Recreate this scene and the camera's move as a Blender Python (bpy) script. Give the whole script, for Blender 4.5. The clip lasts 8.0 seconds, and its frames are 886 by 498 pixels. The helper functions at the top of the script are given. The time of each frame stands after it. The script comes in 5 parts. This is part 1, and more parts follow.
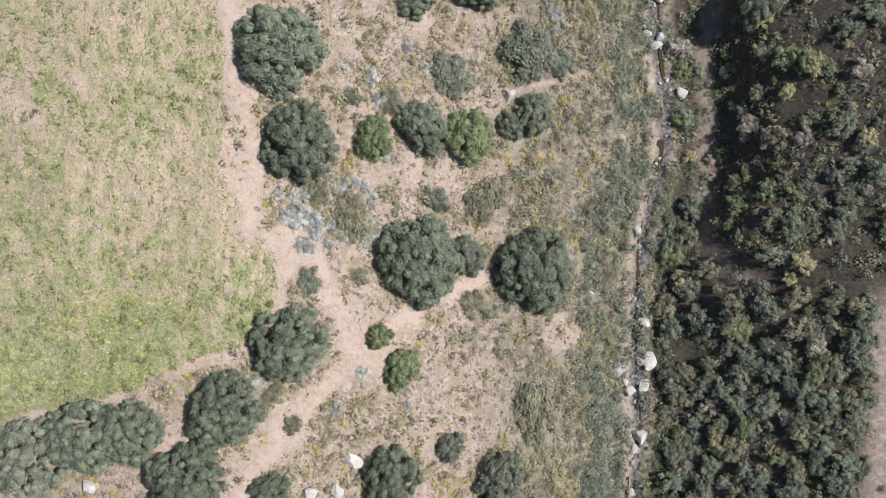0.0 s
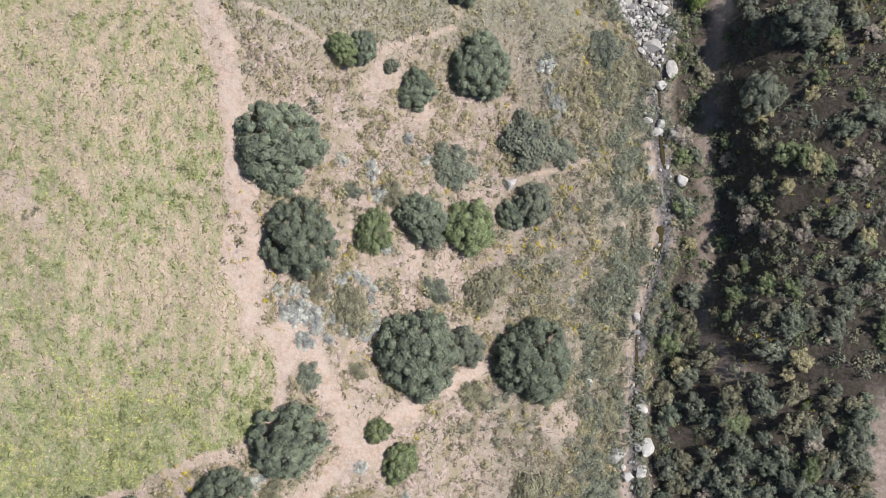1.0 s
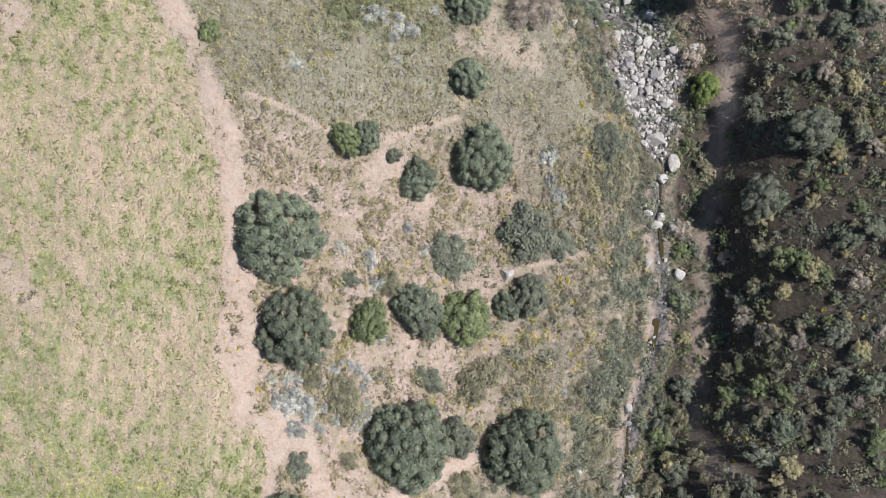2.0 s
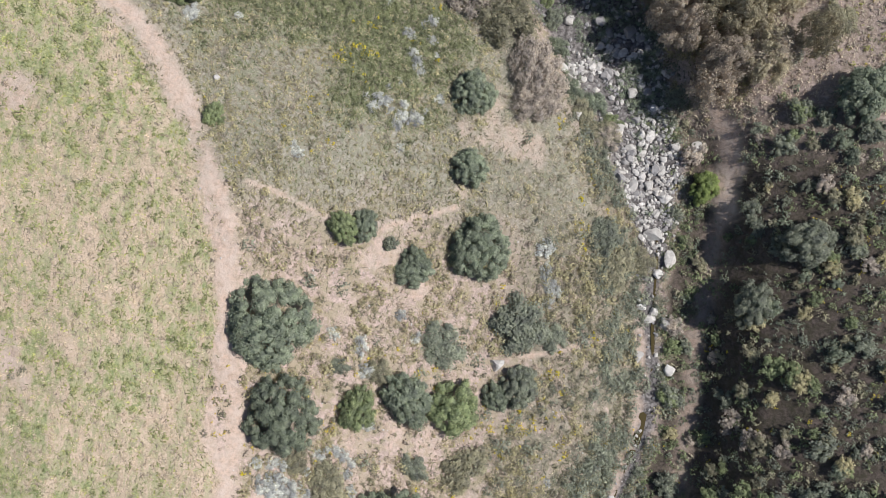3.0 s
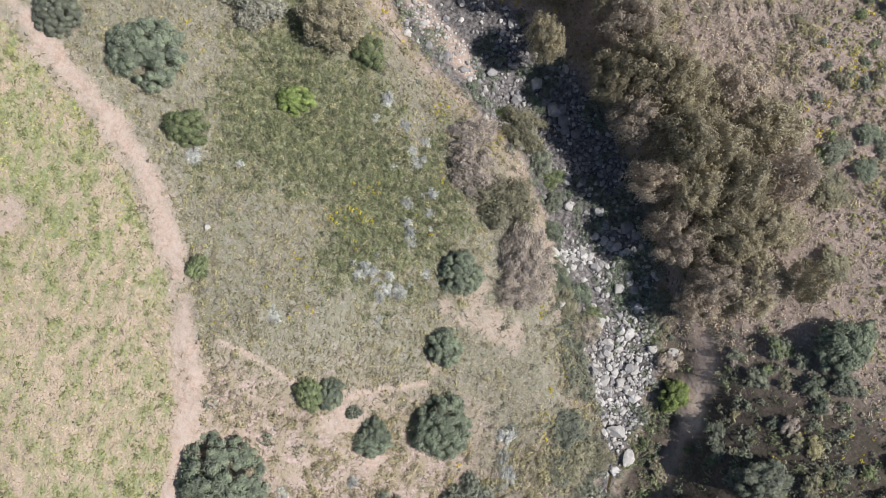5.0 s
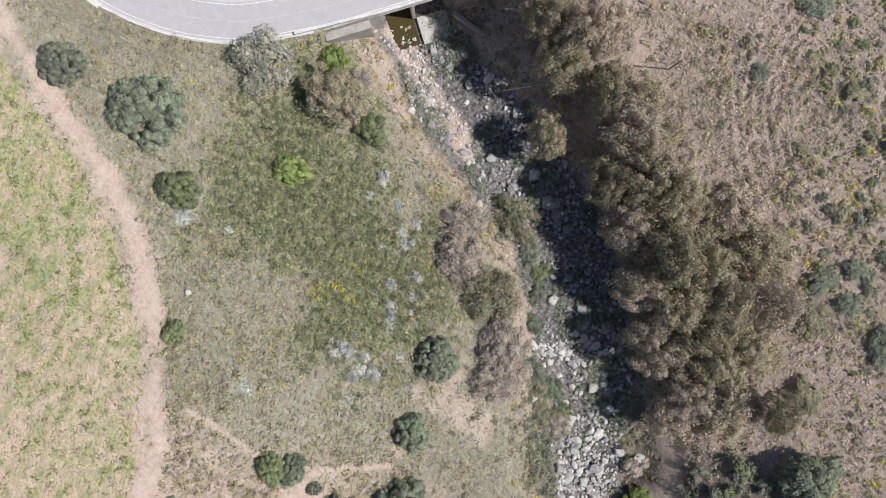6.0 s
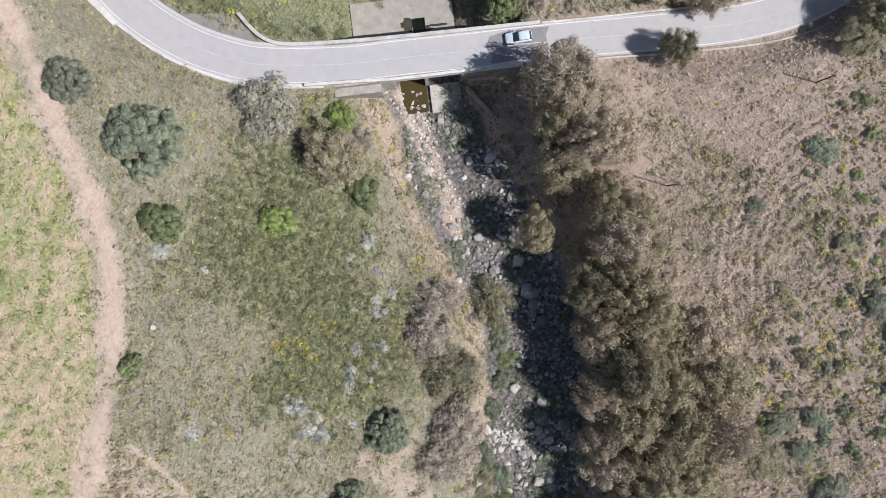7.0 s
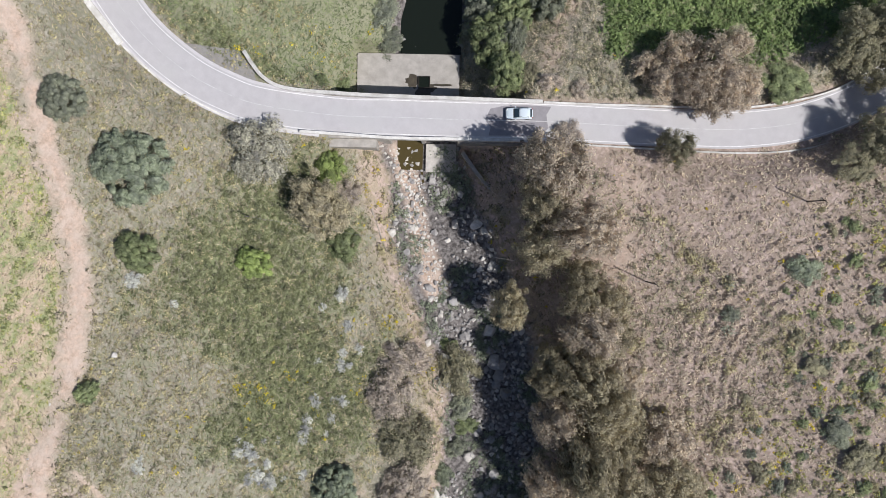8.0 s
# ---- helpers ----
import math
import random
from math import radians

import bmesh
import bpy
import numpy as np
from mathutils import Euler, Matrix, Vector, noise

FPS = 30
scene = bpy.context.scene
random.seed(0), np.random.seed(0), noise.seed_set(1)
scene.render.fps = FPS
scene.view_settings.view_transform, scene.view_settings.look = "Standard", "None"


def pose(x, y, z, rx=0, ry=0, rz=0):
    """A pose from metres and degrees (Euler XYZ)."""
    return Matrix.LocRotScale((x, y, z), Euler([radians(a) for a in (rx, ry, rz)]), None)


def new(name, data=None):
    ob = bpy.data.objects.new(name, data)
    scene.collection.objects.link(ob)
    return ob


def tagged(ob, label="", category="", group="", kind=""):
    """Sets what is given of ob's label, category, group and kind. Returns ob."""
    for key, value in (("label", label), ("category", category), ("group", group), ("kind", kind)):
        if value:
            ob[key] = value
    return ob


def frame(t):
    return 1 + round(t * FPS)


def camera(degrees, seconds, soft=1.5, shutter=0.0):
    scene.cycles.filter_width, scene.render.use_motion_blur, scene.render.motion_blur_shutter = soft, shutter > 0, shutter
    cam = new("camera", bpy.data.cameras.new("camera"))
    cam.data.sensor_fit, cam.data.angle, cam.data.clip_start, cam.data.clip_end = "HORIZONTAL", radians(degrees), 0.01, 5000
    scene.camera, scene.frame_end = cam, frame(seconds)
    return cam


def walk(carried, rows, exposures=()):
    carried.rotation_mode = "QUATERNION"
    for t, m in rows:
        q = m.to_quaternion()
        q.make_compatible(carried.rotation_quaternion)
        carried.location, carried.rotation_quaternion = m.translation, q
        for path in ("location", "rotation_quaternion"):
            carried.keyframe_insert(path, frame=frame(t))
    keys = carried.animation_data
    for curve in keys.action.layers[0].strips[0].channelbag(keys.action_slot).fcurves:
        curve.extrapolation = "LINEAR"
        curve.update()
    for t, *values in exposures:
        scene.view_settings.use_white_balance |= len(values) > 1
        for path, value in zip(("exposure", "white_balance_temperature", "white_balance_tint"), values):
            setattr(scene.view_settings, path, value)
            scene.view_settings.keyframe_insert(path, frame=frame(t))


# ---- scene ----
cam = camera(58.2, 8.0, soft=0.75)
METRES, EYE, TILT, LEAN, TURN = 111.0, 122.0, -90.0, 0.0, 0.0
ROWS = [
    (0.0, 0.0, 0.0, 0.0, 0.0, 0.0, -0.0),
    (0.5, -0.0004, -0.0012, 0.0663, -0.01, -0.12, -0.07),
    (1.0, -0.0007, -0.0022, 0.1315, -0.03, -0.21, -0.49),
    (1.5, -0.0008, -0.0029, 0.1962, -0.05, -0.28, -1.59),
    (3.0, -0.0062, -0.0034, 0.3921, -0.22, -0.65, -6.01),
    (3.5, -0.0088, -0.0033, 0.4573, -0.24, -0.79, -8.23),
    (4.0, -0.0133, -0.0028, 0.522, -0.29, -0.9, -10.61),
    (4.5, -0.019, -0.002, 0.5871, -0.32, -1.04, -13.04),
    (6.0, -0.0454, 0.0022, 0.7777, -0.29, -1.3, -21.75),
    (6.5, -0.0586, 0.0037, 0.8384, -0.29, -1.47, -26.7),
    (7.0, -0.0713, 0.006, 0.893, -0.21, -1.63, -31.73),
    (7.5, -0.0865, 0.0085, 0.9437, -0.14, -1.77, -36.06),
    (8.0, -0.1025, 0.0112, 0.9895, -0.05, -1.91, -39.64),
]
walk(cam, [(t, pose(0, 0, EYE, TILT, LEAN, TURN) @ pose(METRES * x, METRES * y, METRES * z, 90 + pitch, roll, yaw)) for t, x, y, z, yaw, pitch, roll in ROWS],
     exposures=[(0.0, -0.15, 6200, 10.5), (8.0, -0.14, 6240, 10.5)])

# ---- daylight ----
SUN_FROM = Vector((0.97 * math.cos(radians(54)), 0.24 * math.cos(radians(54)), math.sin(radians(54)))).normalized()
world = bpy.data.worlds.new("sky")
scene.world = world
world.use_nodes = True
wn = world.node_tree
sky = wn.nodes.new("ShaderNodeTexSky")
sky.sky_type, sky.sun_disc = "NISHITA", False
sky.sun_elevation, sky.sun_rotation = radians(54), math.atan2(SUN_FROM.x, SUN_FROM.y)
sky.altitude, sky.air_density, sky.dust_density = 300, 1.0, 1.0
background = wn.nodes["Background"]
background.inputs["Strength"].default_value = 0.064
wn.links.new(sky.outputs["Color"], background.inputs["Color"])
lamp = bpy.data.lights.new("sun", "SUN")
lamp.energy, lamp.angle, lamp.color = 4.5, radians(0.53), (1.0, 0.96, 0.905)
sun = new("sun", lamp)
sun.matrix_world = (-SUN_FROM).to_track_quat("-Z", "Y").to_matrix().to_4x4()


# ---- the lie of the land ----
CREEK = [(31, -400), (33, -60), (31.2, -40), (32.6, -31), (31.7, -20), (32.1, -11), (33.1, 2), (36.4, 13), (37, 25), (35.5, 34), (35, 45),
         (34, 55), (31, 63), (27, 73), (20, 85), (11, 95), (-1.7, 103), (-12, 109), (-22, 117), (-31, 126), (-36, 137), (-60, 170), (-300, 420)]
CREEK_Z = [-10, -10.4, -10.4, -10.4, -10.6, -10.8, -11.2, -11, -10.8, -10.7, -10.5, -10.5, -10.9, -11.3, -12, -12.7, -13.4, -14, -14.6, -14.6, -15, -16, -18]
WEST_S = [0, 4, 8, 14, 22, 30, 43, 56, 65, 85, 140, 400]
EAST_S = [0, 4, 7, 9, 12, 15, 18, 24, 30, 45, 80, 400]
ROW_Y = [-15, 8, 38, 85, 125]
WEST_H = [[0, .3, 2.5, 5.5, 7.5, 10, 14.5, 18, 20, 21, 22, 26],
          [0, .3, 2.5, 4.4, 5.6, 7.4, 11.4, 15.4, 18.8, 21.7, 23, 27],
          [0, .3, 2.5, 4, 5, 6.2, 9.6, 13.8, 18.2, 22, 23.5, 27],
          [0, .2, .9, 5.6, 7.8, 9.4, 14, 19.6, 22.3, 25.5, 27, 30],
          [0, .2, 3.4, 6.6, 8.8, 10.8, 14.8, 19, 21.3, 24, 26, 30]]
EAST_H = [[0, .3, 1.6, 2.6, 4.5, 6.2, 8, 11.3, 13.4, 15.5, 24, 40],
          [0, .3, 1.0, 1.5, 5.6, 9.4, 11.4, 14.6, 17.6, 23, 31, 40],
          [0, .3, 1.0, 1.5, 5.2, 9.0, 10.8, 13.9, 16.6, 21, 30, 40],
          [0, .2, .8, 1.6, 3.2, 4.8, 6.2, 8.2, 9.8, 12.6, 20, 40],
          [0, .2, .8, 1.6, 3.6, 6.0, 7.8, 9.6, 10.4, 11.0, 15, 40]]


def polyline(x, y, pts):
    """Distance to a polyline, the side (right of its course: positive) and the way along it in segments."""
    best = np.full(x.shape, 1e18)
    side = np.zeros(x.shape)
    way = np.zeros(x.shape)
    for i in range(len(pts) - 1):
        (ax, ay), (bx, by) = pts[i], pts[i + 1]
        dx, dy = bx - ax, by - ay
        u = np.clip(((x - ax) * dx + (y - ay) * dy) / (dx * dx + dy * dy), 0, 1)
        d2 = (x - ax - u * dx) ** 2 + (y - ay - u * dy) ** 2
        near = d2 < best
        best = np.where(near, d2, best)
        side = np.where(near, np.sign((x - ax) * dy - (y - ay) * dx), side)
        way = np.where(near, i + u, way)
    return np.sqrt(best), side, way


def lattice(ix, iy, seed):
    n = (ix.astype(np.int64) * 374761393 + iy.astype(np.int64) * 668265263 + seed * 982451653) & 0x7fffffff
    n = ((n ^ (n >> 13)) * 1274126177) & 0x7fffffff
    return ((n ^ (n >> 16)) & 0xffff) / 65535.0


def rough(x, y, size, seed=0, octaves=3):
    """Smooth noise from 0 to 1 with bumps of that size."""
    total, weight, amp = 0, 0, 1.0
    for k in range(octaves):
        u, v = x / size * 2 ** k + 100.5, y / size * 2 ** k + 77.3
        iu, iv = np.floor(u), np.floor(v)
        fu, fv = u - iu, v - iv
        fu, fv = fu * fu * (3 - 2 * fu), fv * fv * (3 - 2 * fv)
        s = seed + 17 * k
        a = lattice(iu, iv, s) * (1 - fu) + lattice(iu + 1, iv, s) * fu
        b = lattice(iu, iv + 1, s) * (1 - fu) + lattice(iu + 1, iv + 1, s) * fu
        total, weight, amp = total + amp * (a * (1 - fv) + b * fv), weight + amp, amp * 0.5
    return total / weight


def smooth(a, b, v):
    u = np.clip((v - a) / (b - a), 0, 1)
    return u * u * (3 - 2 * u)


# the road's middle line and half width; the deck lies level at ROAD_Z
ROAD_Z = -4.6
ROAD = [(-230, 210), (-120, 140), (-90, 112.5), (-81.3, 107.3), (-72.2, 103.9), (-65, 102.4), (-57, 102.4), (-50.5, 103.7), (-44.6, 106), (-34.4, 112.4), (-27.5, 117.8),
        (-18.4, 124.8), (-10.9, 130.8), (1.8, 140.3), (10, 146.5), (16.4, 151.8), (22.3, 158.3), (27, 166.5), (31, 178), (37, 200), (60, 300)]
ROAD_HALF = 3.0


def stream_at(x, y):
    """Distance to the stream, its side, the stream's y nearby and its floor, without creases far off."""
    d, side, _ = polyline(x, y, CREEK)
    num_y = num_z = den = 0
    for i in range(len(CREEK) - 1):
        (ax, ay), (bx, by) = CREEK[i], CREEK[i + 1]
        dx, dy = bx - ax, by - ay
        u = np.clip(((x - ax) * dx + (y - ay) * dy) / (dx * dx + dy * dy), 0, 1)
        di = np.hypot(x - ax - u * dx, y - ay - u * dy)
        w = np.exp(-np.minimum((di - d) / (1.0 + 0.16 * d), 60)) * min(math.hypot(dx, dy), 30)
        num_y, num_z, den = num_y + w * (ay + u * dy), num_z + w * (CREEK_Z[i] + u * (CREEK_Z[i + 1] - CREEK_Z[i])), den + w
    return d, side, num_y / den, num_z / den


FURROW_C = (56.0, 130.0)


def furrow_rows(x, y):
    """Old plough rows bent round the hill's foot, from 0 to 1."""
    r = np.hypot(x - FURROW_C[0], y - FURROW_C[1]) + (rough(x, y, 6, 62) - 0.5) * 1.2
    return (0.5 + 0.5 * np.sin(r * 2 * math.pi / 1.5)) * smooth(16, 20, r) * smooth(31, 27, r)


def height(x, y):
    x, y = np.asarray(x, float), np.asarray(y, float)
    d, side, cy, floor_z = stream_at(x, y)
    d = np.maximum(d + (rough(x, y, 9, 5) - 0.5) * 3.0 * smooth(3, 9, d), 0)
    rows_w = [np.interp(d, WEST_S, h) for h in WEST_H]
    rows_e = [np.interp(d, EAST_S, h) for h in EAST_H]
    w = e = 0
    for i, yy in enumerate(ROW_Y):
        lo = smooth(ROW_Y[i - 1], yy, cy) if i else 1
        hi = 1 - smooth(yy, ROW_Y[i + 1], cy) if i < len(ROW_Y) - 1 else 1
        k = np.minimum(lo, hi) if i in (0, len(ROW_Y) - 1) else np.where(cy < yy, lo, hi)
        w, e = w + k * rows_w[i], e + k * rows_e[i]
    z = floor_z + np.where(side < 0, w, e)
    z = z + (rough(x, y, 14, 1) - 0.5) * 0.9 * smooth(2, 12, d) + (rough(x, y, 3, 2) - 0.5) * 0.35 + (rough(x, y, 1.4, 61, 2) - 0.5) * 0.22
    z = z + 0.34 * furrow_rows(x, y) * (side > 0) * smooth(14, 18, d)
    # the road's bench, and the way that the stream keeps below the bridge
    r, _, _ = polyline(x, y, ROAD)
    u, n = (x + 24.0) * 0.783 + (y - 120.5) * 0.622, (y - 120.5) * 0.783 - (x + 24.0) * 0.622
    walled = smooth(-17, -14, u) * smooth(18, 15, u)
    reach = 9.5 - 5.7 * walled
    bench = 1 - np.clip((r - 3.3) / (reach - 3.3), 0, 1)
    bench = bench * bench * (3 - 2 * bench)
    stop, _, _ = polyline(x, y, [(-58, 106.3), (-50.5, 108.0)])
    bench = np.maximum(bench, 1 - smooth(1.6, 4.5, stop))
    dug = smooth(-12.6, -11.6, u) * smooth(6.6, 5.6, u) * smooth(2.0, 3.0, n) * smooth(14, 12, n)
    z = z * (1 - dug) + np.minimum(z, -14.9) * dug
    keep = smooth(6.2, 7.6, d)
    k = bench * keep
    return z * (1 - k) + (ROAD_Z - 0.22) * k


# ---- materials ----
def nodes_of(name):
    mat = bpy.data.materials.new(name)
    mat.use_nodes = True
    return mat, mat.node_tree.nodes, mat.node_tree.links, mat.node_tree.nodes["Principled BSDF"]


def link_or_set(links, value, socket):
    if isinstance(value, bpy.types.NodeSocket):
        links.new(value, socket)
    elif isinstance(value, (tuple, list)) and len(value) == 3:
        socket.default_value = (*value, 1)
    else:
        socket.default_value = value


def mix(nodes, links, a, b, fac, mode="MIX"):
    n = nodes.new("ShaderNodeMix")
    n.data_type, n.blend_type = "RGBA", mode
    link_or_set(links, fac, n.inputs[0])
    link_or_set(links, a, n.inputs[6])
    link_or_set(links, b, n.inputs[7])
    return n.outputs[2]


def grain(nodes, links, scale, detail=4, rough_=0.6, stretch=(1, 1, 1), turn=0.0, low=0.0, high=1.0):
    """Noise over the world's place, spread from low..high to 0..1."""
    geo = nodes.new("ShaderNodeNewGeometry")
    mp = nodes.new("ShaderNodeMapping")
    mp.inputs["Scale"].default_value = stretch
    mp.inputs["Rotation"].default_value = (0, 0, turn)
    links.new(geo.outputs["Position"], mp.inputs["Vector"])
    n = nodes.new("ShaderNodeTexNoise")
    n.inputs["Scale"].default_value, n.inputs["Detail"].default_value, n.inputs["Roughness"].default_value = scale, detail, rough_
    links.new(mp.outputs[0], n.inputs["Vector"])
    r = nodes.new("ShaderNodeMapRange")
    r.inputs[1].default_value, r.inputs[2].default_value = low, high
    links.new(n.outputs[0], r.inputs[0])
    return r.outputs[0]


def relief(nodes, links, shader, fac, strength, distance):
    b = nodes.new("ShaderNodeBump")
    b.inputs["Strength"].default_value, b.inputs["Distance"].default_value = strength, distance
    links.new(fac, b.inputs["Height"])
    links.new(b.outputs[0], shader.inputs["Normal"])


def ramp(nodes, links, fac, stops):
    n = nodes.new("ShaderNodeValToRGB")
    while len(n.color_ramp.elements) < len(stops):
        n.color_ramp.elements.new(0.5)
    for e, (at, c) in zip(n.color_ramp.elements, stops):
        e.position, e.color = at, (*c, 1)
    links.new(fac, n.inputs[0])
    return n.outputs[0]


def leaf_material(name, stops, patch=0.25, rough_=0.6, through_=0.25):
    """Leaves or blades: each its own shade, with drifts of colour from plant to plant."""
    mat, nodes, links, shader = nodes_of(name)
    geo = nodes.new("ShaderNodeNewGeometry")
    middle = stops[len(stops) // 2][1]
    each = ramp(nodes, links, geo.outputs["Random Per Island"], [(at, tuple(m + (v - m) * 0.6 for v, m in zip(c, middle))) for at, c in stops])
    info = nodes.new("ShaderNodeObjectInfo")
    light = tuple(min(1, v * 1.5 + 0.02) for v in stops[len(stops) // 2][1])
    drift = grain(nodes, links, 0.55, 2, 0.5, low=0.35, high=0.75)
    colour = mix(nodes, links, each, light, 0.0)
    scaled = nodes.new("ShaderNodeMath")
    scaled.operation = "MULTIPLY"
    scaled.inputs[1].default_value = patch
    links.new(drift, scaled.inputs[0])
    links.new(scaled.outputs[0], colour.node.inputs[0])
    hue = nodes.new("ShaderNodeHueSaturation")
    vary = nodes.new("ShaderNodeMapRange")
    vary.inputs[3].default_value, vary.inputs[4].default_value = 0.85, 1.2
    links.new(info.outputs["Random"], vary.inputs[0])
    links.new(vary.outputs[0], hue.inputs["Value"])
    sprays = grain(nodes, links, 0.85, 3, 0.55, low=0.33, high=0.67)
    links.new(mix(nodes, links, colour, mix(nodes, links, (0.62, 0.62, 0.65), (1.38, 1.36, 1.26), sprays), 1.0, "MULTIPLY"), hue.inputs["Color"])
    links.new(hue.outputs[0], shader.inputs["Base Color"])
    shader.inputs["Roughness"].default_value = rough_
    shader.inputs["Specular IOR Level"].default_value = 0.3
    if through_:
        tr = nodes.new("ShaderNodeBsdfTranslucent")
        links.new(hue.outputs[0], tr.inputs["Color"])
        both = nodes.new("ShaderNodeMixShader")
        both.inputs[0].default_value = through_
        links.new(shader.outputs[0], both.inputs[1])
        links.new(tr.outputs[0], both.inputs[2])
        links.new(both.outputs[0], nodes["Material Output"].inputs[0])
    return mat


def surface(name, a, b, scale=1.0, rough_=0.85, bump=0.3, depth=0.02, c=None, fine=9.0, metal=0.0):
    """Two colours mottled, a third in large stains, with a fine relief."""
    mat, nodes, links, shader = nodes_of(name)
    col = mix(nodes, links, a, b, grain(nodes, links, scale, 6, 0.65, low=0.35, high=0.65))
    if c:
        col = mix(nodes, links, col, c, grain(nodes, links, scale * 0.18, 4, 0.6, low=0.48, high=0.72))
    f = grain(nodes, links, fine, 5, 0.7)
    col = mix(nodes, links, col, mix(nodes, links, (0.80, 0.80, 0.80), (1.16, 1.16, 1.16), f), 1.0, "MULTIPLY")
    info = nodes.new("ShaderNodeObjectInfo")
    vary = nodes.new("ShaderNodeMapRange")
    vary.inputs[3].default_value, vary.inputs[4].default_value = 0.82, 1.15
    links.new(info.outputs["Random"], vary.inputs[0])
    hue = nodes.new("ShaderNodeHueSaturation")
    links.new(vary.outputs[0], hue.inputs["Value"])
    links.new(col, hue.inputs["Color"])
    links.new(hue.outputs[0], shader.inputs["Base Color"])
    shader.inputs["Roughness"].default_value, shader.inputs["Metallic"].default_value = rough_, metal
    relief(nodes, links, shader, f, bump, depth)
    return mat


def plain(name, colour, rough_=0.5, metal=0.0, coat=0.0):
    mat, nodes, links, shader = nodes_of(name)
    shader.inputs["Base Color"].default_value = (*colour, 1)
    shader.inputs["Roughness"].default_value, shader.inputs["Metallic"].default_value = rough_, metal
    shader.inputs["Coat Weight"].default_value = coat
    return mat


def ground_material():
    mat, nodes, links, shader = nodes_of("earth and turf")
    za, zb = nodes.new("ShaderNodeAttribute"), nodes.new("ShaderNodeAttribute")
    za.attribute_name, zb.attribute_name = "zones", "zones_more"
    sa, sb = nodes.new("ShaderNodeSeparateColor"), nodes.new("ShaderNodeSeparateColor")
    links.new(za.outputs["Color"], sa.inputs[0])
    links.new(zb.outputs["Color"], sb.inputs[0])
    fine = grain(nodes, links, 1.7, 6, 0.66, low=0.40, high=0.60)
    mid = grain(nodes, links, 0.7, 5, 0.6, low=0.38, high=0.62)
    wide = grain(nodes, links, 0.12, 5, 0.6, low=0.38, high=0.62)
    # scrub: pale pinkish earth with dry litter and low green
    scrub = mix(nodes, links, (0.66, 0.505, 0.45), (0.38, 0.30, 0.255), fine)
    scrub = mix(nodes, links, scrub, (0.385, 0.33, 0.215), mix(nodes, links, (0.0, 0.0, 0.0), (0.95, 0.95, 0.95), grain(nodes, links, 0.6, 5, 0.6, low=0.43, high=0.58)))
    scrub = mix(nodes, links, scrub, (0.60, 0.47, 0.40), mix(nodes, links, (0, 0, 0), (0.5, 0.5, 0.5), wide))
    litter = mix(nodes, links, (0.38, 0.335, 0.26), (0.20, 0.185, 0.135), mid)
    shaggy = nodes.new("ShaderNodeMath")
    shaggy.operation = "MULTIPLY"
    links.new(za.outputs["Alpha"], shaggy.inputs[0])
    links.new(grain(nodes, links, 0.5, 5, 0.65, low=0.28, high=0.55), shaggy.inputs[1])
    scrub = mix(nodes, links, scrub, litter, shaggy.outputs[0])
    redder = mix(nodes, links, (0.60, 0.475, 0.42), (0.37, 0.29, 0.25), fine)
    redder = mix(nodes, links, redder, (0.33, 0.265, 0.205), mix(nodes, links, (0, 0, 0), (0.7, 0.7, 0.7), mid))
    scrub = mix(nodes, links, scrub, redder, zb.outputs["Alpha"])
    # ripening crop: straw with green rows and patches
    rows = grain(nodes, links, 0.9, 6, 0.66, (1.0, 0.4, 1), 0.5, 0.455, 0.565)
    straw = mix(nodes, links, (0.66, 0.53, 0.40), (0.47, 0.385, 0.265), fine)
    straw = mix(nodes, links, straw, (0.66, 0.505, 0.395), mix(nodes, links, (0, 0, 0), (0.5, 0.5, 0.5), wide))
    green = mix(nodes, links, (0.25, 0.29, 0.135), (0.43, 0.425, 0.24), fine)
    lush = nodes.new("ShaderNodeMath")
    lush.operation = "MULTIPLY_ADD"
    lush.use_clamp = True
    links.new(rows, lush.inputs[0])
    lush.inputs[1].default_value = 0.66
    links.new(sb.outputs[2], lush.inputs[2])
    field = mix(nodes, links, straw, green, lush.outputs[0])
    turf = mix(nodes, links, (0.46, 0.415, 0.345), (0.285, 0.268, 0.21), fine)
    turf = mix(nodes, links, turf, (0.27, 0.27, 0.18), mix(nodes, links, (0, 0, 0), (0.7, 0.7, 0.7), mid))
    herbs = mix(nodes, links, (0.19, 0.22, 0.105), (0.36, 0.365, 0.215), fine)
    green_part, turf_part = nodes.new("ShaderNodeMapRange"), nodes.new("ShaderNodeMapRange")
    green_part.inputs[1].default_value, green_part.inputs[2].default_value = 0.5, 1.0
    turf_part.inputs[1].default_value, turf_part.inputs[2].default_value = 0.0, 0.5
    links.new(sa.outputs[1], green_part.inputs[0])
    links.new(sa.outputs[1], turf_part.inputs[0])
    meadow = mix(nodes, links, turf, herbs, green_part.outputs[0])
    dirt = mix(nodes, links, (0.67, 0.50, 0.395), (0.48, 0.36, 0.28), fine)
    dirt = mix(nodes, links, dirt, (0.64, 0.515, 0.435), mid)
    gravel = mix(nodes, links, (0.30, 0.275, 0.265), (0.10, 0.09, 0.086), fine)
    # eastern slope: earth coloured dark to stand for the steep bank's shade
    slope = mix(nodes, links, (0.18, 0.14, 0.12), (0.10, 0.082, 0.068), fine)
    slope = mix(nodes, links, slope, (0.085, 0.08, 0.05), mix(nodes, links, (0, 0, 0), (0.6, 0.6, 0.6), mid))
